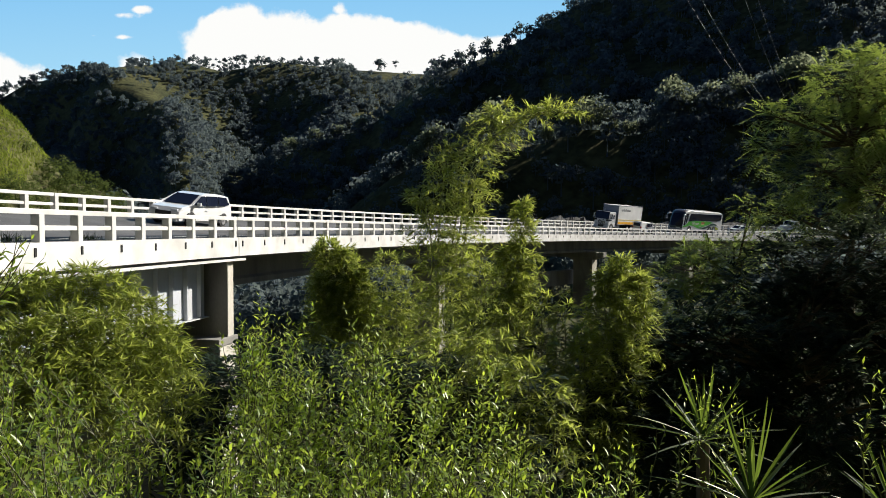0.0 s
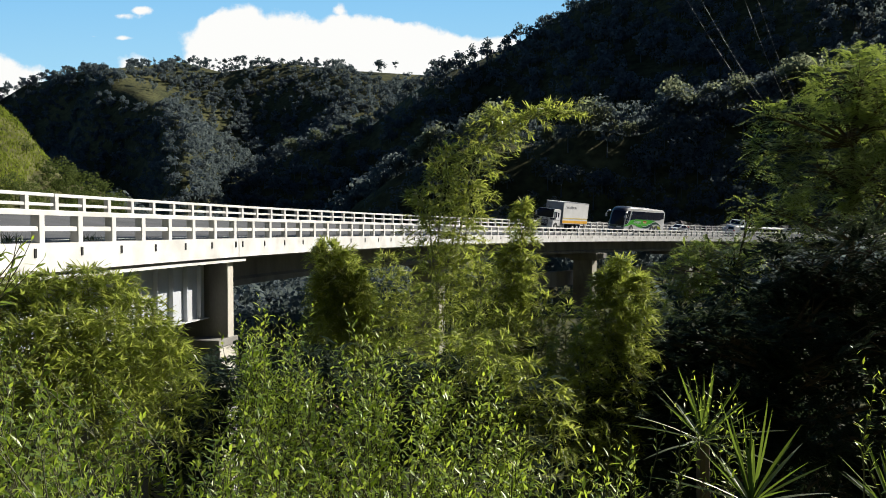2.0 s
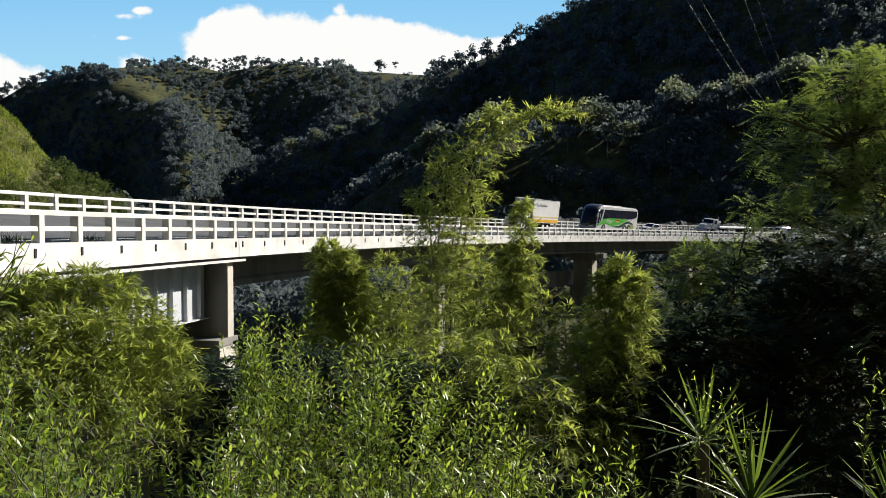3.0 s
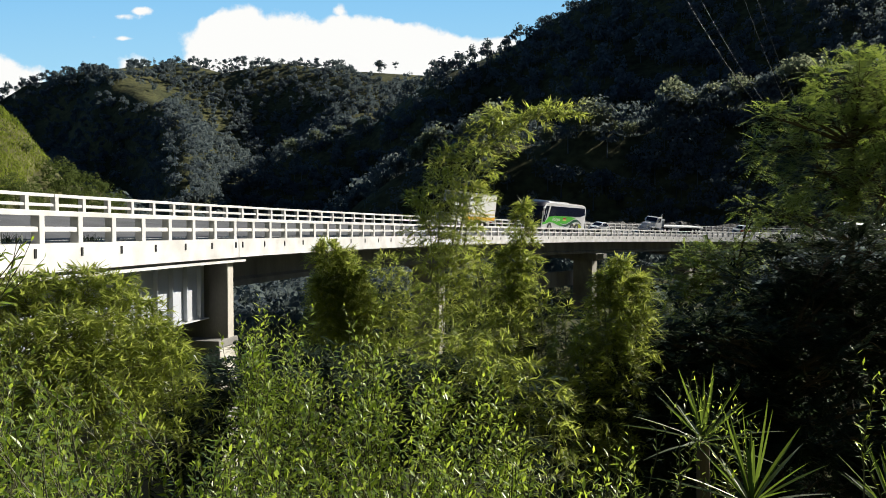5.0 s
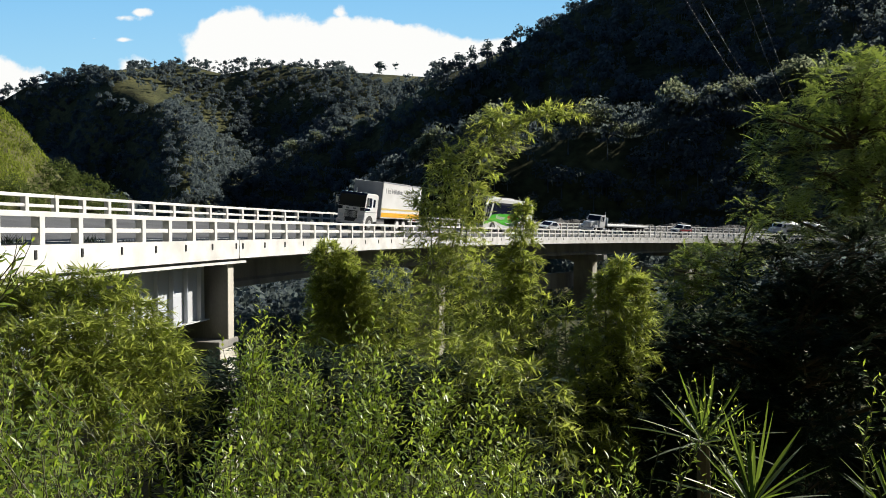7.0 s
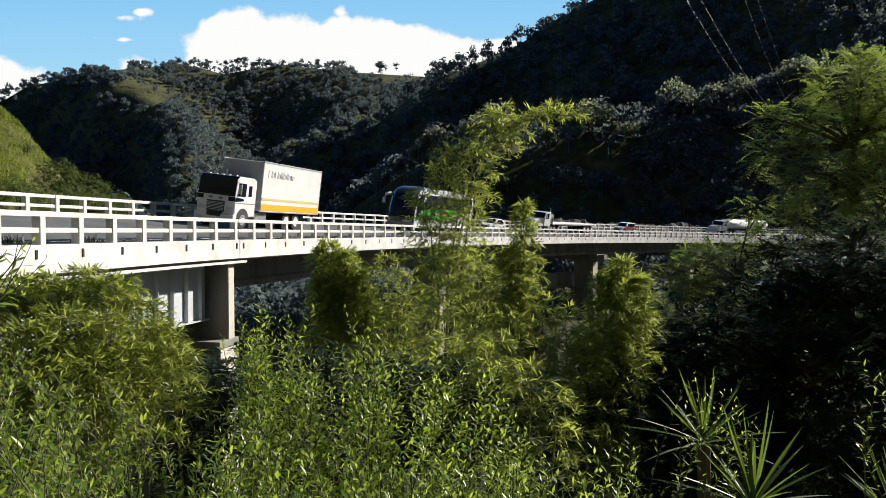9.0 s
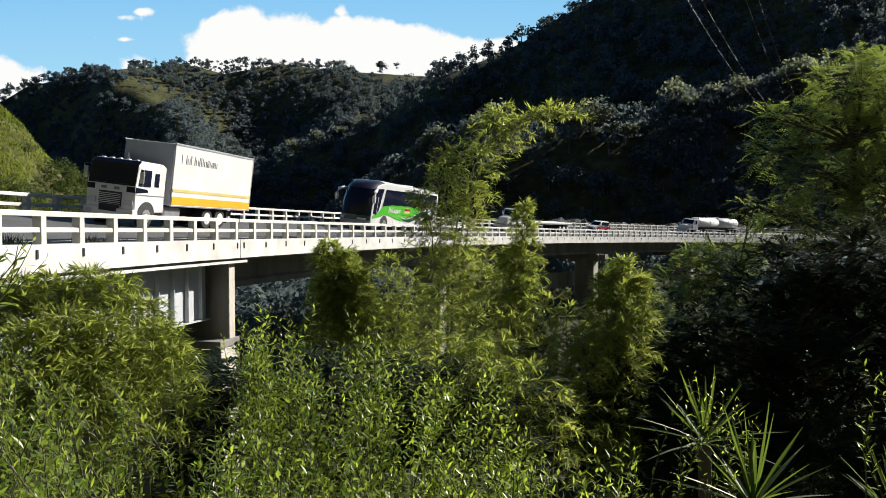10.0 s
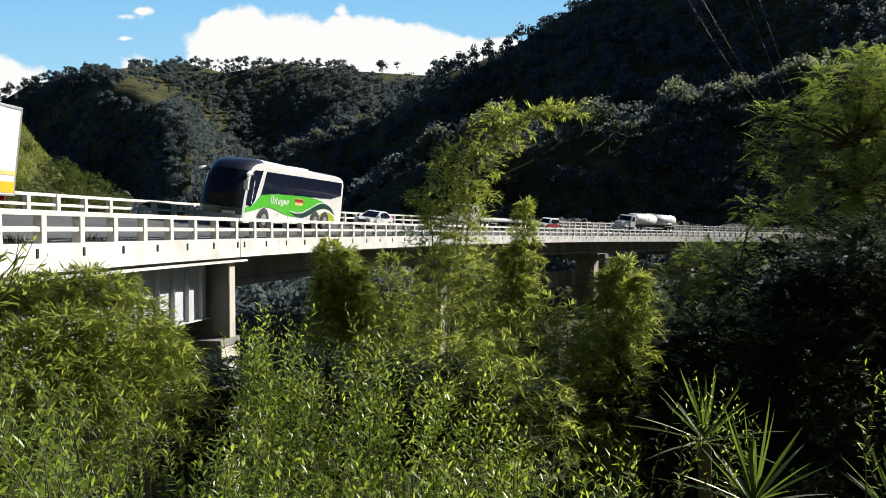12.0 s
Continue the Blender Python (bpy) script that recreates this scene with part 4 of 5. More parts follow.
def build_tanker():
    lorry = tagged(empty("tanker_truck"), "white bonneted lorry with a bright metal tank trailer", "truck")
    tractor(lorry, 2.2, CAR_WHITE)
    bm = bmesh.new()
    n, rings = 24, []
    for x, k in ((-1.7, 0.55), (-1.75, 0.9), (-1.95, 1.0), (-8.0, 1.0), (-8.05, 0.93), (-8.3, 0.93), (-8.35, 1.0), (-14.9, 1.0), (-15.1, 0.9), (-15.15, 0.55)):
        rings.append([bm.verts.new((x, 1.2 * k * math.cos(2 * math.pi * i / n), 2.15 + 0.92 * k * math.sin(2 * math.pi * i / n))) for i in range(n)])
    for a, b in zip(rings, rings[1:]):
        for i in range(n):
            bm.faces.new((a[i], a[(i + 1) % n], b[(i + 1) % n], b[i]))
    bm.faces.new(rings[0])
    bm.faces.new(rings[-1][::-1])
    tank = part("tank", bm, TANK, lorry, "bright metal oval tank", smooth=True)
    part("walkway", boxed(-9.6, -6.0, -0.35, 0.35, 3.06, 3.18, bevel=0.02), ALLOY, tank)
    for x in (-4.0, -6.9, -12.0):
        part("hatch", wheel_disc(bmesh.new(), 0.28, -0.01, 0.01), ALLOY, tank).matrix_basis = pose(x, 0, 3.10, 90)
        part("tank_band", tube_mesh("tank_band", [(x - 1.2, 1.215 * math.cos(a), 2.15 + 0.935 * math.sin(a)) for a in np.linspace(0, 2 * math.pi, 25)], [0.02] * 25, 5), ALLOY, tank)
    for y in (0.5, -0.5):
        part("frame_beam", boxed(-15.0, -2.2, y - 0.08, y + 0.08, 0.95, 1.3), CHASSIS, tank)
    for o in (1, -1):
        part("side_guard", boxed(-10.6, -6.0, 1.15 * o - 0.02, 1.15 * o + 0.02, 0.75, 0.95), ALLOY, tank)
        part("mudguard", boxed(-15.0, -11.6, 1.02 * o - 0.2, 1.02 * o + 0.2, 1.12, 1.17, bevel=0.01), ALLOY, tank)
    for x in (-12.3, -13.4, -14.5):
        add_pair(lorry, x, 1.2, 0.50, 0.27, twin=True)
    return lorry


# ---- how they drive: tracked times and places along the bridge ----
def ride_pose(s, d, back, x0, x1):
    """Pose on the road of a thing whose local x0 and x1 both follow the lane; s belongs to local x = 0."""
    g = -1 if back else 1
    p, q = on_bridge(s + g * x1, d, LEAN * d - 0.028), on_bridge(s + g * x0, d, LEAN * d - 0.028)
    f = (p - q).normalized()
    h = line_at(s + g * (x0 + x1) / 2)[3]
    across = Vector((-math.cos(h), math.sin(h), LEAN)).normalized()
    left = (across - f * across.dot(f)).normalized() * (-1 if back else 1)
    m = Matrix((f, left, f.cross(left))).transposed().to_4x4()
    m.translation = q - f * x0
    return m


def along(t, t0, t1, cs):
    """Polynomial way from t0 to t1, straight on outside of that."""
    c = min(max(t, t0), t1)
    speed = float(np.polyval(np.polyder(cs), c))
    return float(np.polyval(cs, c)) + speed * (t - c)


bus = build_bus()
lorry = build_box_truck()
minivan = build_minivan()
sedan = build_hatchback()
small_van = build_delivery_van()
off_road = build_station_car()
flatbed = build_flatbed()
tanker = build_tanker()
LANE = 5.55
bus.scale = (1.09, 1.10, 1.12)
lorry.scale = (1.03, 1.02, 1.03)
RIDES = (
    (lorry, 0, 12, (0.0048, -0.08887, -8.365, 109.2), LANE, True, 2.2, 9.0),
    (bus, 0, 12, (-0.01816, 0.35717, -10.18401, 135.9), LANE, True, 4.3, 11.3),
    (minivan, 0, 1.0, (-0.588, -15.713, 20.05), LANE - 0.3, True, 0.98, 4.1),
    (sedan, 1.5, 12, (-0.02611, 0.53391, -11.20898, 146.5), LANE, True, 0.8, 3.43),
    (flatbed, 1.5, 12, (0.02471, -0.33655, -7.7795, 158.71), LANE, True, -13.1, 1.28),
    (off_road, 6.5, 12, (0.26551, -13.48285, 208.2), LANE, True, 0.9, 3.65),
    (tanker, 8.8, 12, (-0.0976, -8.11206, 216.87), LANE, True, -13.4, 1.28),
    (small_van, 0, 1.5, (15.69, 104.5), 2.4, False, 0.85, 3.8),
)

# ---- plants ----
rng = np.random.default_rng(11)
BAMBOO_LEAF = leafy("bamboo_leaf", (0.038, 0.056, 0.013), (0.175, 0.21, 0.05), (0.66, 0.74, 0.12), 0.56, 0.22, 0.3)
SHRUB_LEAF = leafy("shrub_leaf", (0.035, 0.066, 0.012), (0.175, 0.235, 0.035), (0.76, 0.96, 0.085), 0.58, 0.5, 0.32)
TREE_LEAF = leafy("feathery_leaf", (0.022, 0.042, 0.010), (0.080, 0.11, 0.028), (0.46, 0.58, 0.09), 0.58, 0.3, 0.35)
# deep shade of the hollows put into a leaf colour; roadside weeds share it
DARK_OR_SHADED_LEAF = leafy("dark_or_shaded_leaf", (0.014, 0.023, 0.015), (0.036, 0.052, 0.030), (0.07, 0.10, 0.04), 0.25, 0.12, 0.4)
# bluish haze over the slopes is mixed into this leaf colour
HAZY_FOREST_LEAF = leafy("hazy_forest_leaf", (0.036, 0.052, 0.070), (0.115, 0.138, 0.148), (0.24, 0.29, 0.26), 0.36, 0.0, 0.5)
KNOLL_LEAF = leafy("knoll_bush_leaf", (0.03, 0.045, 0.02), (0.09, 0.11, 0.035), (0.2, 0.26, 0.06), 0.35, 0.0, 0.5)
GRASS_LEAF = leafy("sunny_grass", (0.06, 0.08, 0.018), (0.18, 0.21, 0.04), (0.42, 0.50, 0.08), 0.45, 0.0, 0.5)
YUCCA_LEAF = leafy("yucca_leaf", (0.022, 0.040, 0.014), (0.045, 0.07, 0.022), (0.24, 0.34, 0.04), 0.35, 0.06, 0.5)
BARK = surface("bark", (0.10, 0.075, 0.05), 0.9, scale=4, vary=0.3, fine=30, bump=0.5, stretch=(1, 1, 0.3))
CULM = surface("bamboo_culm", (0.20, 0.22, 0.06), 0.5, scale=4, vary=0.25, fine=20, bump=0.1)
TWIG = surface("green_brown_twig", (0.075, 0.075, 0.03), 0.7, scale=8, vary=0.2, fine=30, bump=0.1)


def spot(x, y, depth):
    """The place at a bearing and height given in 1300ths of the depth (784, 398: straight ahead, level)."""
    return Vector(((x - 784) / F * depth, depth, (398 - y) / F * depth))


def unit(a):
    return a / np.maximum(np.linalg.norm(a, axis=-1, keepdims=True), 1e-9)


def leaf_mesh(name, P, D, Nn, L, W, fold=0.15, droop=0.12):
    """Leaves as small bent blades: base, two shoulders, a lowered midrib and a tip."""
    P, D, Nn = np.asarray(P, float), unit(np.asarray(D, float)), np.asarray(Nn, float)
    L, W = np.asarray(L, float)[:, None], np.asarray(W, float)[:, None]
    S = unit(np.cross(D, Nn))
    U = unit(np.cross(S, D))
    mid = P + D * L * 0.45
    verts = np.stack([P, mid + S * W / 2, mid - U * W * fold, mid - S * W / 2, P + D * L - U * L * droop], 1).reshape(-1, 3)
    n = len(P)
    base = (np.arange(n) * 5)[:, None, None]
    tri = np.array([[0, 1, 2], [0, 2, 3], [1, 4, 2], [2, 4, 3]])[None]
    faces = (base + tri).reshape(-1, 3)
    return tri_mesh(name, verts, faces)


def blade_mesh(name, P, D, Nn, L, W, droop=0.1):
    """Narrow blades of two triangles."""
    P, D = np.asarray(P, float), unit(np.asarray(D, float))
    L, W = np.asarray(L, float)[:, None], np.asarray(W, float)[:, None]
    S = unit(np.cross(D, np.asarray(Nn, float)))
    U = unit(np.cross(S, D))
    mid = P + D * L * 0.4
    verts = np.stack([P, mid + S * W / 2, mid - S * W / 2, P + D * L - U * L * droop], 1).reshape(-1, 3)
    base = (np.arange(len(P)) * 4)[:, None, None]
    faces = (base + np.array([[0, 1, 2], [1, 3, 2]])[None]).reshape(-1, 3)
    return tri_mesh(name, verts, faces)


def tri_mesh(name, verts, faces):
    me = bpy.data.meshes.new(name)
    me.vertices.add(len(verts))
    me.vertices.foreach_set("co", np.asarray(verts, np.float32).ravel())
    me.loops.add(len(faces) * 3)
    me.loops.foreach_set("vertex_index", np.asarray(faces, np.int32).ravel())
    me.polygons.add(len(faces))
    me.polygons.foreach_set("loop_start", np.arange(0, len(faces) * 3, 3, dtype=np.int32))
    me.polygons.foreach_set("loop_total", np.full(len(faces), 3, np.int32))
    me.update(calc_edges=True)
    return me


def many_tubes(name, ways, sides=4):
    """Many thin tapering tubes in one mesh; ways: (points, r0, r1)."""
    V, Fc = [], []
    for pts, r0, r1 in ways:
        n, o = len(pts), len(V)
        for i, p in enumerate(pts):
            d = (Vector(pts[min(i + 1, n - 1)]) - Vector(pts[max(i - 1, 0)])).normalized()
            a = d.orthogonal().normalized()
            b = d.cross(a)
            r = r0 + (r1 - r0) * i / (n - 1)
            for k in range(sides):
                w = 2 * math.pi * k / sides
                V.append(Vector(p) + (a * math.cos(w) + b * math.sin(w)) * r)
        for i in range(n - 1):
            for k in range(sides):
                k2 = (k + 1) % sides
                Fc.append((o + i * sides + k, o + i * sides + k2, o + (i + 1) * sides + k2, o + (i + 1) * sides + k))
    return mesh_of(name, V, Fc)


def bend_way(points, n):
    """A smooth way through a few points."""
    t = np.linspace(0, len(points) - 1, n)
    i = np.arange(len(points))
    P = np.array([tuple(p) for p in points])
    c = np.stack([np.interp(t, i, P[:, k]) for k in range(3)], 1)
    for _ in range(max(1, n // 8)):
        c[1:-1] = (c[:-2] + 2 * c[1:-1] + c[2:]) / 4
    return c


def rand_dir(n):
    return unit(rng.normal(size=(n, 3)))


# ---- bamboo ----
def bamboo(label, culms, leaf=0.16, reach=0.55, gap=0.16, each=4, per=12, group="bamboo thickets", mat=None):
    """Culms given as ways of places with their spread; side twigs arch out and carry narrow leaves."""
    root = tagged(empty("bamboo_clump"), label, "bamboo", group=group)
    P, D, N, L, W, tubes = [], [], [], [], [], []
    for pts, spread, bare in culms:
        length = sum((Vector(a) - Vector(b)).length for a, b in zip(pts, pts[1:]))
        n = max(8, int(length / gap))
        way = bend_way(pts, n)
        tubes.append(([Vector(p) for p in way], 0.022, 0.004))
        for i in range(int(n * bare), n):
            f = i / (n - 1)
            r = reach * spread * (0.45 + 0.75 * math.sin(min(1.0, (1 - f) * 1.5 + 0.08) * math.pi / 2)) * (1 if f < 0.97 else 0.7)
            for _ in range(each):
                a = rng.uniform(0, 2 * math.pi)
                d0 = np.array([math.cos(a), math.sin(a), rng.uniform(0.1, 0.9)])
                d0 /= np.linalg.norm(d0)
                rr = r * rng.uniform(0.45, 1.15)
                sag = rng.uniform(0.12, 0.5) * rr
                u = np.linspace(0, 1, 6)
                twig = way[i] + d0 * rr * u[:, None] - np.array([0, 0, 1]) * sag * (u ** 2)[:, None]
                tubes.append(([Vector(p) for p in twig[::2]] + [Vector(twig[-1])], 0.004, 0.0015))
                m = per
                uu = rng.uniform(0.12, 1.0, m) ** 0.6
                pp = np.stack([np.interp(uu, u, twig[:, k]) for k in range(3)], 1)
                td = d0 - np.array([0, 0, 1]) * 2 * sag / max(rr, 0.01) * uu[:, None] * 0.7
                dd = unit(unit(td) + 0.8 * rand_dir(m) + np.array([0, 0, -0.1]))
                P.append(pp)
                D.append(dd)
                N.append(unit(np.array([0, 0, 1]) + 0.6 * rand_dir(m)))
                L.append(leaf * rng.uniform(0.6, 1.2, m))
                W.append(leaf * rng.uniform(0.10, 0.155, m))
    part("culm_branchwork", many_tubes("culm_branchwork", tubes, 3), CULM, root)["kind"] = "stuff"
    ob = part("leaves", blade_mesh("leaves", np.concatenate(P), np.concatenate(D), np.concatenate(N), np.concatenate(L), np.concatenate(W), 0.12), mat or BAMBOO_LEAF, root, "narrow pointed yellow-green leaves")
    ob["kind"] = "stuff"
    return root


def ground_under(p):
    return Vector((p.x, p.y, ground_height(p.x, p.y) - 0.05))


def culm(tip, low, depth, lean=0.0, spread=1.0, bare=0.25, via=()):
    """From the ground under low through via to tip, all as bearings at one depth."""
    lo = spot(*low, depth)
    foot = ground_under(lo + Vector((0, 0.2, 0)))
    return ([foot, lo] + [spot(*v, depth) for v in via] + [spot(*tip, depth)], spread, bare)


def build_bamboos():
    bamboo("tall leaning yellow-green bamboo rising above the bridge rails", [
        culm((1012, 203), (790, 640), 11.0, via=((795, 470), (812, 360), (845, 270), (900, 222), (960, 203)), spread=1.0, bare=0.30),
        culm((885, 190), (800, 640), 11.2, via=((800, 480), (822, 370), (850, 290), (868, 230)), spread=0.75, bare=0.3),
        culm((790, 262), (770, 640), 10.9, via=((775, 480), (778, 380), (786, 320)), spread=0.8, bare=0.3),
        culm((745, 345), (760, 640), 10.8, via=((765, 480), (762, 400)), spread=0.8, bare=0.3),
        culm((835, 330), (815, 640), 10.7, via=((815, 500), (825, 410)), spread=0.9, bare=0.3),
    ], leaf=0.125, reach=0.60, each=4, per=19)
    bamboo("slim upright bamboo shoot in full leaf", [culm((926, 362), (915, 680), 9.5, via=((922, 560), (925, 450)), spread=0.62, bare=0.3),
        culm((905, 440), (900, 680), 9.6, via=((902, 560), (904, 500)), spread=0.7, bare=0.3)], leaf=0.12, reach=0.45, each=9, per=20)
    bamboo("rounded young bamboo beside the girder", [culm((578, 430), (605, 600), 13.0, via=((600, 540), (585, 480)), spread=1.1), culm((608, 446), (615, 600), 12.9, via=((614, 540),), spread=1.1),
        culm((632, 480), (628, 600), 12.8, via=((630, 550),), spread=1.0), culm((570, 490), (590, 600), 12.8, via=((582, 550),), spread=1.0)], leaf=0.135, reach=0.48, each=11, per=20)
    bamboo("drooping bamboo crown in front of the far pier", [culm((1100, 462), (1090, 800), 8.6, via=((1092, 650), (1096, 540)), spread=1.1), culm((1070, 490), (1080, 800), 8.5, via=((1078, 640), (1072, 560)), spread=1.0),
        culm((1130, 490), (1100, 800), 8.7, via=((1118, 640), (1128, 560)), spread=1.0), culm((1035, 590), (1040, 820), 8.2, spread=1.2)], leaf=0.115, reach=0.34, each=11, per=20)
    low = [(680, 450, 12.8), (720, 480, 12.6), (850, 455, 10.2), (700, 540, 12.4), (780, 500, 10), (860, 520, 9.6), (960, 525, 9.4), (1000, 545, 9.2), (740, 560, 12.0), (830, 570, 8.8), (900, 560, 8.9), (655, 520, 12.6), (600, 550, 12.4), (960, 620, 8.3), (1000, 650, 8.1), (900, 640, 8.4), (830, 600, 7.4), (880, 605, 7.2), (935, 650, 7.0), (790, 590, 7.6), (985, 700, 7.0), (560, 595, 12.4), (690, 600, 12.0)]
    bamboo("dense lower bamboo thicket, yellow-green in the sun", [culm((x, y), (x + rng.uniform(-15, 15), y + 210), d, via=((x + rng.uniform(-8, 8), y + 90),), spread=1.1, bare=0.45) for x, y, d in low], leaf=0.135, reach=0.50, each=4, per=17)
    left = [(150, 478, 7.2), (95, 492, 7.0), (40, 498, 6.8), (-5, 505, 6.9), (200, 496, 7.4), (235, 530, 7.2), (265, 575, 7.0), (295, 610, 6.9), (180, 560, 6.6), (110, 560, 6.4), (40, 580, 6.2), (220, 620, 6.5), (150, 640, 6.2), (70, 650, 6.0), (-50, 540, 6.8), (5, 640, 6.0)]
    bamboo("fine-leaved drooping bamboo in front of the steel girder", [culm((x, y), (x + 20, y + 230), d, via=((x + 8, y + 80),), spread=1.0, bare=0.42) for x, y, d in left], leaf=0.115, reach=0.46, gap=0.12, each=7, per=17)


# ---- leafy shrubs near the camera ----
def shrub(label, tips, leaf=0.075, ratio=0.27, gap=0.028, mat=None, length=1.1, twigs=3, group="shrubs on the bank"):
    root = tagged(empty("leafy_shrub"), label, "shrub", group=group)
    P, D, N, L, W, tubes = [], [], [], [], [], []

    def leaves_along(way, start, step, size):
        seg = np.linalg.norm(np.diff(way, axis=0), axis=1).sum()
        n = max(4, int(seg * (1 - start) / step))
        u = np.linspace(start, 1.0, n)
        t = np.linspace(0, 1, len(way))
        pp = np.stack([np.interp(u, t, way[:, k]) for k in range(3)], 1)
        ax = unit(np.gradient(pp, axis=0))
        ang = np.arange(n) * 2.4 + rng.uniform(0, 6.28)
        side = unit(np.cross(ax, np.array([0.3, 0.9, 0.1])))
        other = np.cross(ax, side)
        rad = side * np.cos(ang)[:, None] + other * np.sin(ang)[:, None]
        spreadk = np.interp(u, [0, 0.85, 1], [1.0, 0.75, 0.35])[:, None]
        dd = unit(ax * 0.55 + rad * spreadk * 0.95 + 0.25 * rand_dir(n))
        P.append(pp)
        D.append(dd)
        N.append(unit(0.7 * ax + 0.40 * rand_dir(n) + np.array([0.2, 0.1, 0.6])))
        grow = np.interp(u, [0, 0.3, 0.85, 1], [0.8, 1.0, 0.85, 0.5])
        L.append(size * grow * rng.uniform(0.7, 1.25, n))
        W.append(size * ratio * grow * rng.uniform(0.8, 1.2, n))

    for tip, lean in tips:
        ln = length * rng.uniform(0.8, 1.3)
        base = tip + Vector((lean[0], lean[1], -1.0)) * ln
        gh = ground_height(base.x, base.y)
        foot = Vector((base.x, base.y, min(base.z, gh) if base.z - gh < 0.6 else base.z - 0.5))
        mid = base.lerp(tip, 0.5) + Vector(rng.normal(size=3) * 0.05)
        way = bend_way([foot, base, mid, tip], 12)
        tubes.append(([Vector(p) for p in way], 0.006, 0.0015))
        leaves_along(way, 0.35, gap * 1.5, leaf)
        for q in range(twigs):
            f = rng.uniform(0.42, 0.93)
            k = int(f * 11)
            ax = unit(way[min(k + 1, 11)] - way[k])
            out = rand_dir(1)[0]
            d = unit(ax + 0.5 * unit(out - ax * out.dot(ax)))
            tw = way[k] + d * np.linspace(0, rng.uniform(0.16, 0.40) * (1.25 - f * 0.6), 5)[:, None] + np.array([0, 0, 0.05]) * (np.linspace(0, 1, 5) ** 2)[:, None]
            tubes.append(([Vector(p) for p in tw], 0.0032, 0.0012))
            leaves_along(tw, 0.25, gap * 0.8, leaf * 0.9)
    part("stem_branchwork", many_tubes("stem_branchwork", tubes, 4), TWIG, root)["kind"] = "stuff"
    ob = part("leaves", leaf_mesh("leaves", np.concatenate(P), np.concatenate(D), np.concatenate(N), np.concatenate(L), np.concatenate(W)), mat or SHRUB_LEAF, root, "small lance-shaped bright green leaves")
    ob["kind"] = "stuff"
    return root


def tips_in(count, x0, x1, skyline, drop, d0, d1, lean=0.25):
    out = []
    for _ in range(count):
        x = rng.uniform(x0, x1)
        top = np.interp(x, [p[0] for p in skyline], [p[1] for p in skyline])
        f = rng.uniform(0, 1) ** 1.2
        y = top + f * drop + rng.uniform(-6, 14)
        depth = d1 + (d0 - d1) * f + rng.uniform(-0.25, 0.25)
        out.append((spot(x, y, depth), (rng.uniform(-lean, lean), rng.uniform(-0.1, 0.25))))
    return out


def build_shrubs():
    main = ((372, 730), (398, 700), (412, 590), (440, 565), (490, 540), (530, 545), (560, 575), (600, 590), (655, 533), (690, 575), (740, 600), (800, 610), (860, 612), (905, 660), (950, 745))
    for a, b in ((402, 480), (480, 575), (575, 670), (670, 765), (765, 860), (850, 945)):
        shrub("bright green shrub with upright leafy stems", tips_in(14, a, b, main, 330, 2.5, 4.6, lean=0.25), leaf=0.070, ratio=0.33, gap=0.026, twigs=11, length=1.3)
    shrub("tall plume-like leafy stems rising above the green shrubs", tips_in(22, 412, 770, main, 75, 3.7, 4.7, lean=0.12), leaf=0.066, ratio=0.32, gap=0.024, twigs=12, length=1.1)
    right = ((900, 760), (960, 775), (1010, 790), (1060, 790), (1120, 800), (1180, 690), (1230, 660), (1260, 670), (1300, 690))
    shrub("loose green shrub spilling across the bank", tips_in(34, 900, 1130, right, 140, 2.4, 3.6), leaf=0.075, twigs=7)
    shrub("sparse leafy sprigs beside the spiky plants", tips_in(9, 1185, 1310, right, 50, 3.7, 4.3), leaf=0.06, length=0.8, twigs=2)
    left = ((-40, 600), (60, 610), (120, 640), (200, 680), (240, 745), (330, 800), (400, 830))
    for a, b in ((-60, 40), (40, 130), (130, 230)):
        shrub("broad-leaved green shrub at the edge of the bank", tips_in(15, a, b, left, 240, 2.6, 4.6, lean=0.6), leaf=0.080, ratio=0.34, gap=0.034, twigs=11)
    shrub("arching twigs with small leaves over a dark gap", tips_in(9, 215, 380, ((210, 755), (300, 800), (430, 850)), 120, 2.5, 3.6, lean=0.9), leaf=0.07, length=0.9, twigs=5)
    shrub("low leafy stems at the foot of the pier", tips_in(9, 375, 425, ((370, 725), (430, 715)), 130, 2.8, 3.8, lean=0.3), leaf=0.068, ratio=0.33, gap=0.026, length=0.9, twigs=10)
    shrub("leafy sprig hanging in front of the parapet", [(spot(x, y, 3.4), (-0.6, 0.1)) for x, y in ((30, 425), (38, 445), (20, 470), (10, 440), (28, 490), (-5, 460))], leaf=0.09, length=0.35, twigs=1, gap=0.05)
    shrub("sunlit sprigs at the edge of the dark thicket", [(spot(x, y, 3.6), (rng.uniform(-0.2, 0.5), 0.1)) for x, y in ((1562, 665), (1548, 738), (1528, 755), (1578, 730))], leaf=0.065, length=0.3, twigs=1)


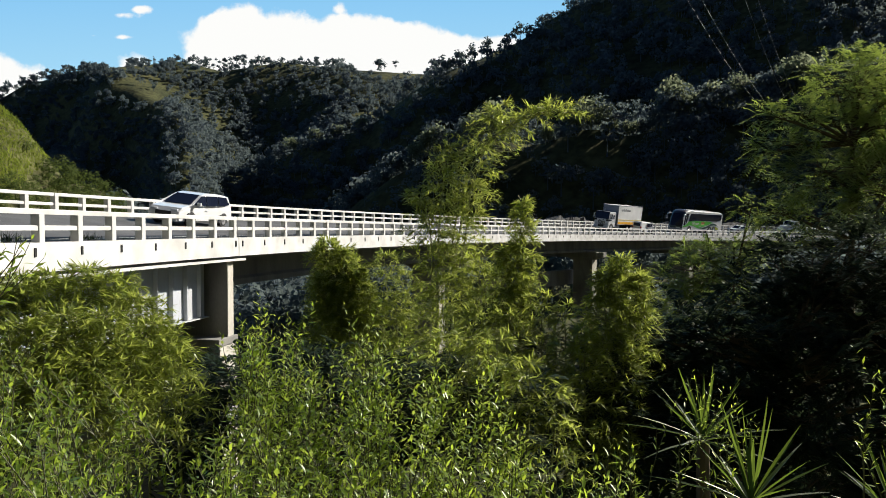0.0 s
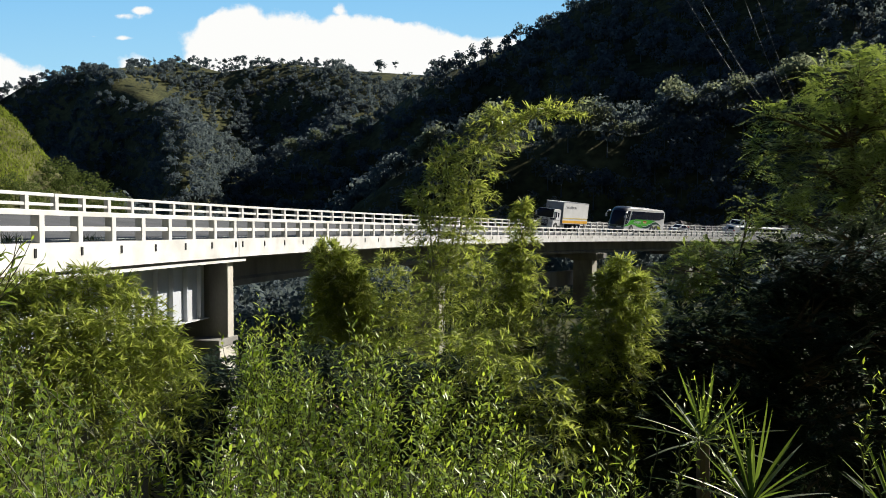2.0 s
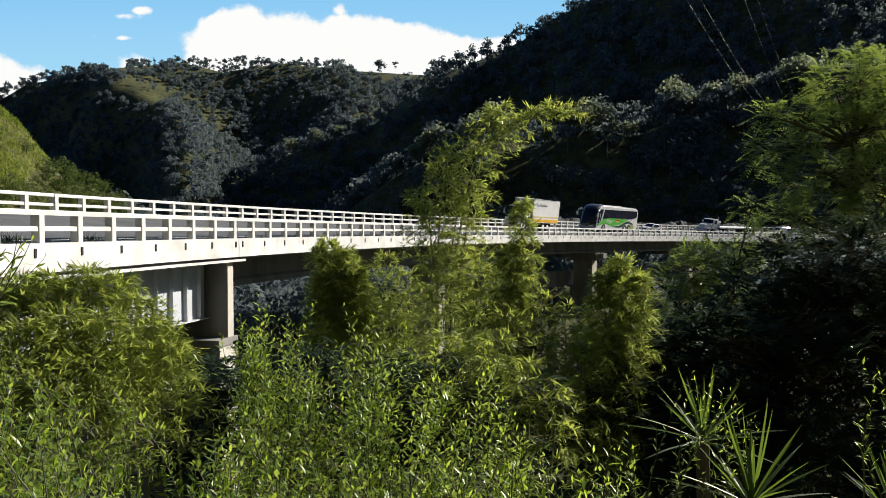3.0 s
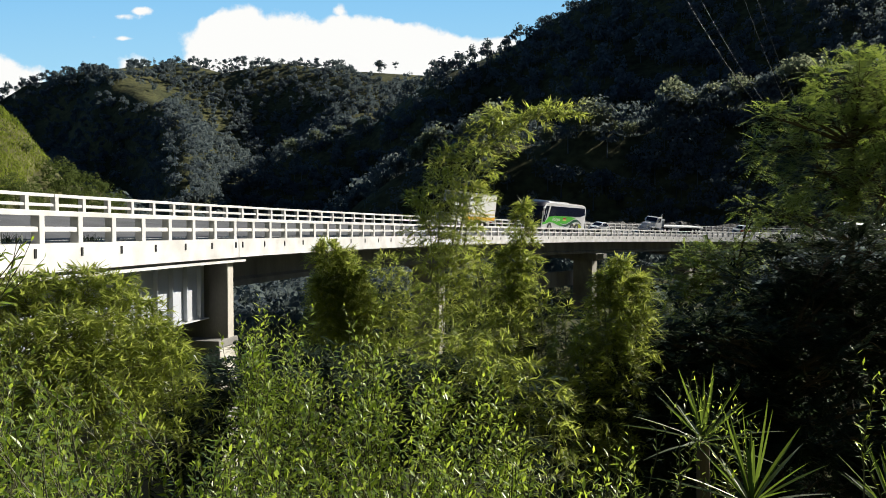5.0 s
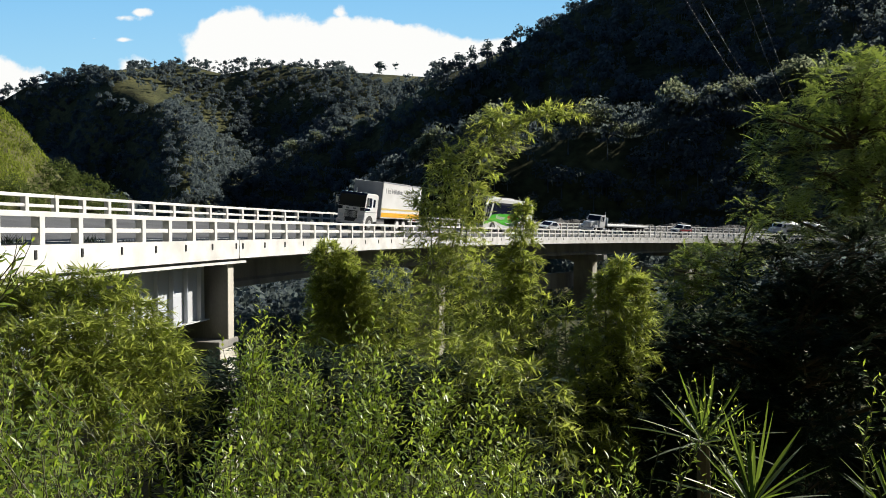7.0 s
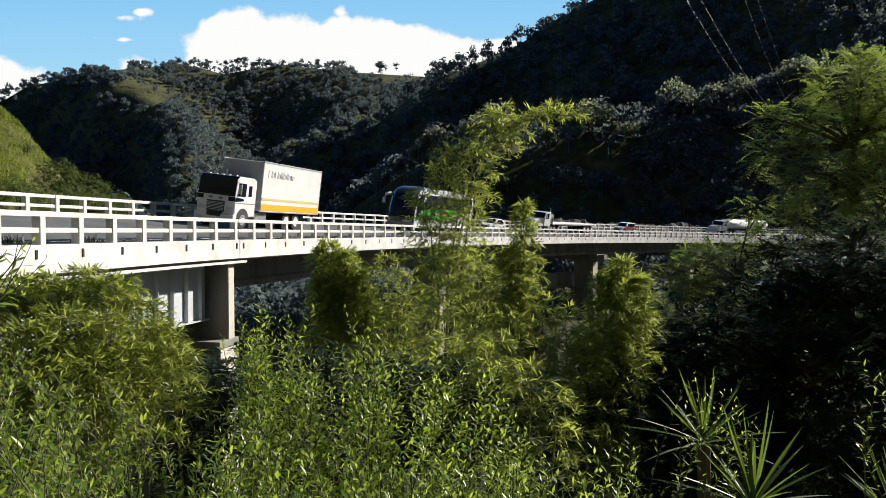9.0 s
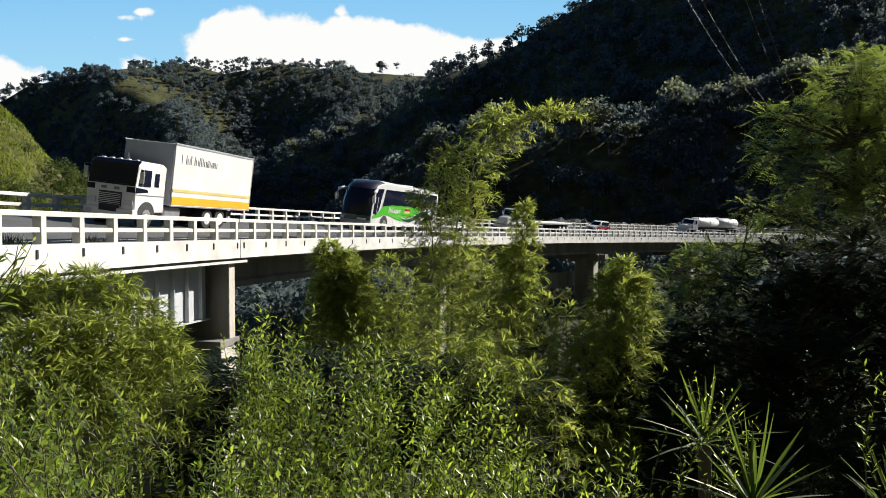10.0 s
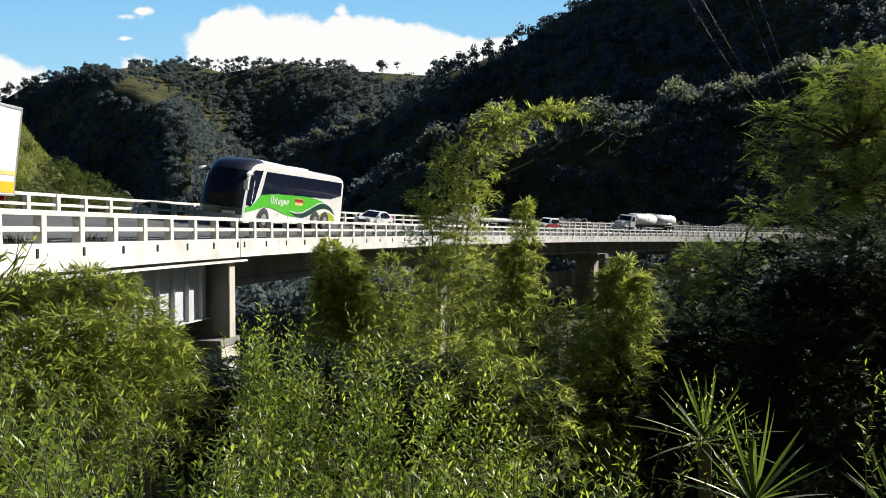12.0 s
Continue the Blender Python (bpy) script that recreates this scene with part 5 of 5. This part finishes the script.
# ---- spiky rosettes: every leaf a part ----
def spiky(label, centre, count, size, tilt):
    root = tagged(empty("yucca_plant"), label, "yucca", group="spiky rosettes")
    stem_foot = ground_under(centre)
    part("stem", tube_mesh("stem", [stem_foot, stem_foot.lerp(centre, 0.5) + Vector((0.02, 0, 0)), centre], [0.05, 0.045, 0.04], 8), BARK, root)
    for i in range(count):
        a = i * 2.399963
        el = radians(85 - 95 * (i / count) ** 0.9)
        d = Vector((math.cos(a) * math.cos(el), math.sin(a) * math.cos(el), math.sin(el)))
        d = (d + Vector(tilt)).normalized()
        L = size * rng.uniform(0.8, 1.15)
        w = 0.021 * rng.uniform(0.8, 1.2)
        side = d.cross(Vector((0, 0, 1)) if abs(d.z) < 0.95 else Vector((1, 0, 0))).normalized()
        up = side.cross(d).normalized()
        V, Fc = [], []
        for k in range(6):
            f = k / 5
            ww = w * (0.75 + 0.6 * math.sin(f * math.pi * 0.8)) * (1 - f ** 3) + 0.001
            c = d * L * f - Vector((0, 0, 1)) * L * 0.10 * f * f * (1.2 - d.z)
            V += [c + side * ww / 2 + up * ww * 0.22, c, c - side * ww / 2 + up * ww * 0.22]
        for k in range(5):
            b = k * 3
            Fc += [(b, b + 1, b + 4, b + 3), (b + 1, b + 2, b + 5, b + 4)]
        ob = part("leaf", mesh_of("leaf", V, Fc), YUCCA_LEAF, root)
        ob.location = centre + d * 0.02


# ---- trees ----
def feathery_sprays(anchors, dirs, n_each, rach, leaf):
    """Feather-like leaves round anchors: paired leaflets on a short axis."""
    P, D, N, L, W = [], [], [], [], []
    for p, d in zip(anchors, dirs):
        for _ in range(n_each):
            ax = unit(d + 0.75 * rand_dir(1)[0] + np.array([0, 0, 0.05]))
            ln = rach * rng.uniform(0.6, 1.2)
            k = 8
            u = np.linspace(0.15, 1, k)
            start = p + rng.normal(size=3) * 0.10
            pts = start + ax * ln * u[:, None] - np.array([0, 0, 1]) * (0.25 * ln * u ** 2)[:, None]
            side = unit(np.cross(ax, np.array([0, 0, 1]) + 0.3 * rand_dir(1)[0]))
            for s in (1, -1):
                P.append(pts)
                D.append(unit(side * s + ax * 0.55 + 0.12 * rand_dir(k)))
                N.append(np.tile(np.array([0, 0, 1.0]), (k, 1)) + 0.3 * rand_dir(k))
                L.append(leaf * np.interp(u, [0, 0.5, 1], [0.8, 1.1, 0.6]) * rng.uniform(0.8, 1.2, k))
                W.append(np.full(k, leaf * 0.26))
    return [np.concatenate(v) for v in (P, D, N, L, W)]


def tree(label, foot, top, lobes, mat, sprays=10, rach=0.30, leaf=0.075, trunk_r=0.12, name="tree", density=16):
    """A tapered trunk, limbs to each lobe of the crown, twigs and feathery leaves in layered lobes."""
    root = tagged(empty(name), label, "tree")
    mid = foot.lerp(top, 0.5) + Vector((rng.uniform(-0.2, 0.2), 0, 0))
    way = bend_way([foot, mid, top], 12)
    part("trunk", tube_mesh("trunk", [Vector(p) for p in way], list(np.linspace(trunk_r, trunk_r * 0.2, 12)), 9), BARK, root, smooth=True)
    tubes, A, Dr = [], [], []
    for c, r, flat in lobes:
        i = int(np.argmin([abs(p[2] - (c.z - r * 0.9)) for p in way]))
        st = Vector(way[max(2, min(10, i))])
        limb = bend_way([st, st.lerp(c, 0.6) + Vector((0, 0, 0.1 * r)), c], 7)
        tubes.append(([Vector(p) for p in limb], trunk_r * 0.35, 0.012))
        m = max(6, int(density * r * r * 2.6))
        v = rand_dir(m) * (rng.uniform(0.35, 1.0, (m, 1)) ** 0.5)
        v[:, 2] *= flat
        pts = np.array(c) + v * r
        for p in pts:
            j = int(rng.integers(3, 7))
            tubes.append(([Vector(limb[j]), Vector(limb[j]).lerp(Vector(p), 0.55) + Vector((0, 0, 0.05)), Vector(p)], 0.010, 0.003))
        A.append(pts)
        Dr.append(unit(v + np.array([0, 0, 0.15])))
    part("limb_branchwork", many_tubes("limb_branchwork", tubes, 5), BARK, root)["kind"] = "stuff"
    ob = part("crown", blade_mesh("crown", *feathery_sprays(np.concatenate(A), np.concatenate(Dr), sprays, rach, leaf), 0.08), mat, root, "layered feathery foliage")
    ob["kind"] = "stuff"
    return root


def lobes_at(rows, depth):
    return [(spot(x, y, depth + dz), r * depth / F, flat) for x, y, r, dz, flat in rows]


def build_trees():
    # the bright feathery tree at the edge of the valley
    # last two lobes are out of view, added to shade the hollow
    rows = [(1520, 144, 70, 0, 0.6), (1475, 164, 45, 0.6, 0.6), (1580, 164, 80, 0.4, 0.7), (1413, 205, 41, -0.3, 0.45), (1368, 209, 21, -0.5, 0.5), (1468, 220, 51, 0.3, 0.5), (1530, 230, 80, 0.6, 0.6), (1388, 260, 36, 0.2, 0.4), (1353, 275, 18, 0, 0.4), (1448, 300, 61, -0.4, 0.5), (1520, 320, 85, 0.4, 0.6), (1403, 330, 31, 0.3, 0.5), (1368, 375, 31, -0.2, 0.5), (1438, 385, 56, 0.2, 0.5), (1590, 330, 90, 0.2, 0.7), (1620, 230, 90, 0.2, 0.7), (1710, 460, 120, -0.3, 0.7), (1850, 440, 130, 0, 0.6)]
    tree("tall feathery green tree, its crown lit from behind", ground_under(spot(1500, 700, 13.4)), spot(1505, 170, 13.4), lobes_at(rows, 13.0), TREE_LEAF, sprays=9, rach=0.36, leaf=0.10, trunk_r=0.13, density=19)
    rows = [(1240, 452, 36, 0, 0.6), (1215, 480, 36, -0.3, 0.7), (1285, 458, 42, 0.2, 0.6), (1255, 495, 50, 0.1, 0.6), (1200, 525, 30, -0.4, 0.8), (1335, 432, 36, 0.3, 0.5), (1330, 366, 24, 0, 0.7), (1195, 515, 30, 0, 0.8), (1240, 520, 40, 0, 0.7)]
    tree("spreading green tree in front of the far piers", ground_under(spot(1300, 640, 16.8)), spot(1300, 440, 16.8), lobes_at(rows, 16.6), TREE_LEAF, sprays=8, rach=0.38, leaf=0.12, trunk_r=0.10, density=19)
    # thicket below them, its shade put into the dark leaf colour
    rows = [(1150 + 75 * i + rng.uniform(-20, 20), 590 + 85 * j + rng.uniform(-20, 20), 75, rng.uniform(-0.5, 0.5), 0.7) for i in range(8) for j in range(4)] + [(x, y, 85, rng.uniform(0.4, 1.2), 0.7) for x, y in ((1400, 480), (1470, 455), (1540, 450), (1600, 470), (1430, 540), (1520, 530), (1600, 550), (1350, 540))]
    tree("tree filling the hollow of the bank, shade painted into its dark leaves", ground_under(spot(1400, 900, 9.5)), spot(1400, 560, 9.8), lobes_at(rows, 9.6), DARK_OR_SHADED_LEAF, sprays=9, rach=0.30, leaf=0.13, trunk_r=0.1, density=17)
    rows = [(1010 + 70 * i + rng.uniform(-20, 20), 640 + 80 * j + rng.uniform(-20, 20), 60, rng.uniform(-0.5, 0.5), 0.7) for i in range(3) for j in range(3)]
    tree("bush under the bamboo, shade painted into its dark leaves", ground_under(spot(1080, 980, 8.8)), spot(1080, 640, 9.0), lobes_at(rows, 9.0), DARK_OR_SHADED_LEAF, sprays=11, rach=0.26, leaf=0.11, trunk_r=0.06, density=26)
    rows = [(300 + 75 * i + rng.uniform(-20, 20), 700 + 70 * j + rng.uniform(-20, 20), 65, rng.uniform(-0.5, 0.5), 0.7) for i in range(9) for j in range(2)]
    tree("bush in the thicket's shadow, which is painted into its dark leaves", ground_under(spot(620, 980, 7.6)), spot(620, 700, 7.8), lobes_at(rows, 7.8), DARK_OR_SHADED_LEAF, sprays=11, rach=0.26, leaf=0.11, trunk_r=0.06, density=24)


# ---- woods on the slopes, in clumps of foliage ----
def woods(name, label, trees, clumps, clump, mat, lobes=7):
    """Crowns heaped up from uneven lobes, each a shell of small leaf clumps; trees: (x, y, z, height, radius)."""
    T = np.array(trees)
    n, q = len(T), lobes
    k = max(5, clumps // q)
    h, r = T[:, 3][:, None, None], T[:, 4][:, None, None]
    lv = rand_dir(n * q).reshape(n, q, 3) * rng.uniform(0.35, 1.0, (n, q, 1))
    lv[..., 2] = lv[..., 2] * 0.9 + 0.05
    lc = T[:, None, :3] + np.array([0, 0, 1.0]) * h * 0.52 + lv * np.concatenate([r * 0.72, r * 0.72, h * 0.36], -1)
    lr = r * rng.uniform(0.34, 0.62, (n, q, 1))
    v = rand_dir(n * q * k).reshape(n, q, k, 3)
    v[..., 2] = np.abs(v[..., 2]) * 0.35 + v[..., 2] * 0.65
    c = (lc[:, :, None, :] + v * (lr * rng.uniform(0.75, 1.12, (n, q, k)))[..., None] * np.array([1, 1, 0.8])).reshape(-1, 3)
    m = len(c)
    size = np.repeat(T[:, 4] * clump, q * k) * rng.uniform(0.6, 1.3, m)
    out = unit(v.reshape(-1, 3) + np.array([0, 0, 0.15]) + 0.5 * rand_dir(m))
    a = unit(np.cross(out, rand_dir(m)))
    b = unit(np.cross(out, a))
    a, b = a * size[:, None], b * size[:, None]
    verts = np.stack([c - a, c - b * 0.8, c + a, c + b * 0.8 + a * 0.3], 1).reshape(-1, 3)
    base = (np.arange(m) * 4)[:, None, None]
    faces = (base + np.array([[0, 1, 2], [0, 2, 3]])[None]).reshape(-1, 3)
    # thin stems
    o = len(verts)
    w = (T[:, 4] * 0.06)[:, None]
    p0, p1 = T[:, :3], T[:, :3] + np.array([0, 0, 1.0]) * T[:, 3:4] * 0.7
    ex, ey = np.array([1.0, 0, 0]), np.array([0, 1.0, 0])
    st = np.stack([p0 - ex * w, p0 + ex * w, p0 + ey * w, p1], 1).reshape(-1, 3)
    sb = (o + np.arange(n) * 4)[:, None, None]
    sf = (sb + np.array([[0, 1, 3], [1, 2, 3], [2, 0, 3]])[None]).reshape(-1, 3)
    ob = part(name, tri_mesh(name, np.concatenate([verts, st]), np.concatenate([faces, sf])), mat)
    return tagged(ob, label, "woods", kind="stuff")


CLEARINGS = ((255, 170, 56, 26, 900), (700, 134, 60, 9, 900), (210, 124, 30, 7, 900), (640, 124, 30, 6, 900), (60, 235, 62, 78, 200), (20, 250, 75, 90, 200))


def scatter(count, x_range, y_range, h_range, keep):
    out = []
    while len(out) < count:
        y = rng.uniform(*y_range)
        x = rng.uniform(*x_range) * y
        z = ground_height(x, y)
        px, py = 784 + F * x / y, 398 - F * z / y
        if any(((px - cx) / rx) ** 2 + ((py - cy) / ry) ** 2 < 1 for cx, cy, rx, ry, far in CLEARINGS if y < far) and rng.uniform() < 0.97:
            continue
        if not keep(x, y, z):
            continue
        h = rng.uniform(*h_range)
        out.append((x, y, z - 0.4, h, h * rng.uniform(0.30, 0.46)))
    return out


def off_road_bed(x, y):
    """Clear of the bridge."""
    i = int(np.argmin((ROAD_X - x) ** 2 + (ROAD_Y - y) ** 2))
    return math.hypot(XX[i] - x, YY[i] - y) > 16


def build_woods():
    woods("far_woods", "dense dark green woods on the distant ridge", scatter(4600, (-0.75, 0.4), (470, 720), (5.5, 10), lambda x, y, z: True), 70, 0.23, HAZY_FOREST_LEAF)
    woods("slope_woods", "dark shaded woods on the steep mountainside", scatter(3000, (-0.35, 0.75), (235, 450), (6, 12), lambda x, y, z: z > -14), 84, 0.18, HAZY_FOREST_LEAF)
    woods("hollow_woods", "woods in the hollow between the ridges", scatter(1100, (-0.75, -0.25), (240, 480), (6, 11), lambda x, y, z: True), 112, 0.15, HAZY_FOREST_LEAF)
    woods("near_woods", "dark green trees on the lower slope behind the bridge", scatter(850, (-0.72, 0.78), (105, 245), (6, 13), lambda x, y, z: off_road_bed(x, y) and (x > -0.2 * y or z < 0)), 126, 0.115, HAZY_FOREST_LEAF)
    woods("shaded_woods", "dark trees covering the slope beyond the bridge's end", scatter(650, (0.28, 0.85), (95, 240), (6, 12), lambda x, y, z: off_road_bed(x, y)), 105, 0.13, HAZY_FOREST_LEAF)
    woods("valley_trees", "dark trees on the valley floor under the bridge", scatter(190, (-0.6, 0.30), (48, 110), (6, 9.5), lambda x, y, z: off_road_bed(x, y) and z < -8), 330, 0.09, HAZY_FOREST_LEAF)
    # shade painted by leaf colour, closing gaps onto the sunny valley floor
    woods("dark_thicket", "trees in the hollow below the bank, shade painted into their dark leaves", scatter(110, (0.22, 0.85), (26, 95), (5, 8.5), lambda x, y, z: off_road_bed(x, y)), 330, 0.10, DARK_OR_SHADED_LEAF)
    woods("knoll_scrub", "bushes along the foot of the sunny knoll", scatter(420, (-0.60, -0.38), (95, 160), (2.5, 5), lambda x, y, z: off_road_bed(x, y) and z < 0.13 * y), 240, 0.08, KNOLL_LEAF)


def build_knoll_grass():
    n, P = 0, []
    while len(P) < 45000:
        y = rng.uniform(85, 150)
        x = rng.uniform(-0.80, -0.50) * y
        z = ground_height(x, y)
        px, py = 784 + F * x / y, 398 - F * z / y
        if z > 2.0 and px < 112 - max(0.0, py - 262) * 1.1 + 10 * noise.noise(Vector((x, y, 0)) * 0.3):
            P.append((x, y, z - 0.05))
    P = np.array(P)
    m = len(P)
    D = unit(np.array([0, 0, 1.0]) + 0.5 * rand_dir(m))
    ob = part("knoll_grass", blade_mesh("knoll_grass", P, D, rand_dir(m), rng.uniform(0.25, 0.65, m), rng.uniform(0.10, 0.22, m)), GRASS_LEAF)
    tagged(ob, "tall sunlit yellow-green grass on the knoll", "grass", kind="stuff")


build_knoll_grass()
def on_slope(x, y):
    """The first place on the slopes at that bearing and height."""
    for d in np.arange(120, 520, 3.0):
        p = spot(x, y, d)
        if ground_height(p.x, p.y) >= p.z:
            return p, d
    return None, None


def build_hillside_trees():
    SLOPE_LEAF = leafy("slope_tree_leaf", (0.05, 0.068, 0.055), (0.17, 0.19, 0.12), (0.36, 0.40, 0.24), 0.5, 0.0, 0.5)
    for x, y, size in ((1185, 210, 80), (1225, 215, 60), (1265, 200, 62), (1300, 195, 66), (1335, 190, 56), (1395, 180, 92), (1440, 172, 84), (1045, 236, 70), (1010, 240, 52), (870, 250, 76), (838, 255, 54), (905, 256, 46), (768, 274, 60), (735, 290, 44), (965, 256, 42), (1110, 244, 34), (1080, 240, 40), (640, 236, 32), (600, 250, 34), (560, 258, 34), (520, 272, 32), (1500, 165, 60)):
        p, d = on_slope(x, y)
        if p is None:
            continue
        h = size * d / F * 1.1
        tr = woods("hillside_tree", "grey-green tree standing on the mountainside", [(p.x, p.y, p.z - 0.5, h, h * 0.36)] + [(p.x + rng.uniform(-0.3, 0.3) * h, p.y + rng.uniform(-0.2, 0.2) * h, p.z + rng.uniform(-0.1, 0.15) * h, h * 0.75, h * 0.28) for _ in range(3)], 430, 0.095, SLOPE_LEAF, 16)
        tagged(tr, category="tree", group="trees on the mountainside", kind="thing")


build_hillside_trees()
build_bamboos()
build_shrubs()
spiky("spiky rosette plant with long narrow pointed leaves", spot(1248, 785, 4.4), 27, 0.46, (0, -0.1, 0.05))
spiky("low spiky rosette with stiff upright leaves", spot(1335, 900, 3.7), 26, 0.52, (0.05, -0.05, 0.1))
spiky("small spiky rosette at the edge of the thicket", spot(1600, 930, 3.6), 26, 0.40, (-0.05, 0, 0.1))
build_trees()
build_woods()


# ---- clouds far behind the ridges ----
def build_sky():
    """Pale blue sky with clouds, a wide band far behind the ridges."""
    depth = 3400.0
    puffs = ((430, 100, 135, 112, 1.5), (395, 62, 70, 52, 1.3), (500, 108, 150, 112, 1.5), (580, 108, 150, 108, 1.5), (640, 110, 120, 104, 1.5), (720, 112, 140, 86, 1.5), (800, 112, 130, 70, 1.4), (870, 104, 100, 54, 1.2), (600, 24, 46, 30, 0.5), (0, 166, 130, 94, 1.3), (-80, 130, 110, 90, 1.2), (238, 122, 60, 46, 0.75), (250, 22, 40, 16, 0.62), (222, 32, 60, 16, 0.55), (222, 71, 40, 10, 0.5), (170, 68, 30, 8, 0.4))
    V, Fc = [], []
    n = 48
    for i in range(n + 1):
        a = radians(-84 + 168 * i / n)
        for z in (-500.0, 2600.0):
            V.append((depth * math.tan(a * 0.6) * 1.0, depth * math.cos(a * 0.55), z))
    for i in range(n):
        Fc.append((2 * i, 2 * i + 2, 2 * i + 3, 2 * i + 1))
    me = mesh_of("sky_backdrop", V, Fc)
    m, nt, p, out = nodes_of("sky_and_clouds")
    N, L = nt.nodes.new, nt.links.new
    nt.nodes.remove(p)
    co = N("ShaderNodeTexCoord")
    sep = N("ShaderNodeSeparateXYZ")
    L(co.outputs["Object"], sep.inputs[0])
    # direction from the ground: height and bearing against distance ahead
    flat = N("ShaderNodeVectorMath")
    flat.operation = "DIVIDE"
    yyy = N("ShaderNodeCombineXYZ")
    for k in range(3):
        L(sep.outputs["Y"], yyy.inputs[k])
    L(co.outputs["Object"], flat.inputs[0])
    L(yyy.outputs[0], flat.inputs[1])
    best = None
    for x, y, rx, ry, weight in puffs:
        mp, gr = N("ShaderNodeMapping"), N("ShaderNodeTexGradient")
        mp.vector_type = "TEXTURE"
        mp.inputs["Location"].default_value = ((x - 784) / F, 1, (398 - y) / F)
        mp.inputs["Scale"].default_value = (rx / F, 1, ry / F)
        gr.gradient_type = "SPHERICAL"
        L(flat.outputs[0], mp.inputs["Vector"])
        L(mp.outputs[0], gr.inputs["Vector"])
        wt = N("ShaderNodeMath")
        wt.operation = "MULTIPLY"
        wt.inputs[1].default_value = weight
        L(gr.outputs["Fac"], wt.inputs[0])
        if best is None:
            best = wt.outputs[0]
        else:
            mx = N("ShaderNodeMath")
            mx.operation = "MAXIMUM"
            L(best, mx.inputs[0])
            L(wt.outputs[0], mx.inputs[1])
            best = mx.outputs[0]
    nz = N("ShaderNodeTexNoise")
    nz.inputs["Scale"].default_value, nz.inputs["Detail"].default_value, nz.inputs["Roughness"].default_value = 17, 9, 0.58
    L(flat.outputs[0], nz.inputs["Vector"])
    add = N("ShaderNodeMath")
    add.operation = "MULTIPLY_ADD"
    add.inputs[1].default_value = 1.1
    L(nz.outputs["Fac"], add.inputs[0])
    L(best, add.inputs[2])
    soft = N("ShaderNodeMapRange")
    soft.interpolation_type = "SMOOTHSTEP"
    soft.inputs["From Min"].default_value, soft.inputs["From Max"].default_value = 0.86, 1.06
    L(add.outputs[0], soft.inputs["Value"])
    sp2 = N("ShaderNodeSeparateXYZ")
    L(flat.outputs[0], sp2.inputs[0])
    ramp = N("ShaderNodeValToRGB")
    ramp.color_ramp.elements[0].position, ramp.color_ramp.elements[1].position = 0.12, 0.42
    ramp.color_ramp.elements[0].color, ramp.color_ramp.elements[1].color = (0.24, 0.41, 0.50, 1), (0.075, 0.25, 0.47, 1)
    L(sp2.outputs["Z"], ramp.inputs[0])
    mixc = N("ShaderNodeMixRGB")
    L(soft.outputs[0], mixc.inputs[0])
    L(ramp.outputs[0], mixc.inputs[1])
    mixc.inputs[2].default_value = (0.52, 0.52, 0.51, 1)
    em = N("ShaderNodeEmission")
    L(mixc.outputs[0], em.inputs["Color"])
    L(em.outputs[0], out.inputs["Surface"])
    ob = tagged(part("sky_backdrop", me, m), "pale blue sky with white sunlit clouds", "sky", kind="structure")
    ob.visible_shadow = False


build_sky()



# ---- weeds at the foot of the parapet ----
def build_weeds():
    P, D, L = [], [], []
    for s, size in ((-1.15, 0.30), (-0.75, 0.38), (-0.45, 0.26), (2.55, 0.22), (2.95, 0.30), (3.3, 0.2), (5.0, 0.12)):
        n = 34
        P.append(np.array(on_bridge(s, 0.42, 0.0)) + rng.normal(size=(n, 3)) * np.array([0.10, 0.22, 0.0]))
        D.append(unit(np.array([0, 0, 1.0]) + 0.6 * rand_dir(n)))
        L.append(size * rng.uniform(0.5, 1.2, n))
    P, D, L = np.concatenate(P), np.concatenate(D), np.concatenate(L)
    ob = part("roadside_weeds", blade_mesh("roadside_weeds", P, D, rand_dir(len(P)), L, np.full(len(P), 0.018)), DARK_OR_SHADED_LEAF)
    tagged(ob, "small dark weeds growing at the foot of the parapet", "weeds", kind="stuff")


build_weeds()


# ---- overhead lines ----
CABLE = surface("cable", (0.20, 0.20, 0.21), 0.5, metal=0.4, bump=0)
for a, b in (((1130, -130), (1345, 195)), ((1160, -130), (1368, 205)), ((1262, -130), (1400, 205)), ((1287, -130), (1418, 205))):
    p, q = spot(*a, 26), spot(*b, 60)
    way = [p.lerp(q, i / 14) + Vector((0, 0, -0.5 * math.sin(math.pi * i / 14))) for i in range(15)]
    tagged(part("power_line", tube_mesh("power_line", way, [0.010] * 15, 6), CABLE), "thin dark overhead power line", "cable", group="overhead lines")


def motions():
    for thing, t0, t1, cs, d, back, x0, x1 in RIDES:
        def at(t):
            s = along(t, t0, t1, cs)
            return min(max(s, S0 + 20), S1 - 20)
        walk(thing, [(k * 0.2, ride_pose(at(k * 0.2), d, back, x0, x1)) for k in range(61)])
        for w, r, root in WHEELS:
            if root is not thing:
                continue
            x, y, z = w.matrix_basis.translation
            rows, turn, last = [], 0.0, None
            for i in range(361):
                t = i / 30
                s = at(t)
                if last is not None:
                    turn += abs(s - last) / r
                last = s
                if not rows or turn - rows[-1][2] > 0.7 or i == 360:
                    rows.append((t, Matrix.Translation((x, y, z)) @ Matrix.Rotation(turn, 4, "Y"), turn))
            walk(w, [(t, m) for t, m, a in rows])


motions()
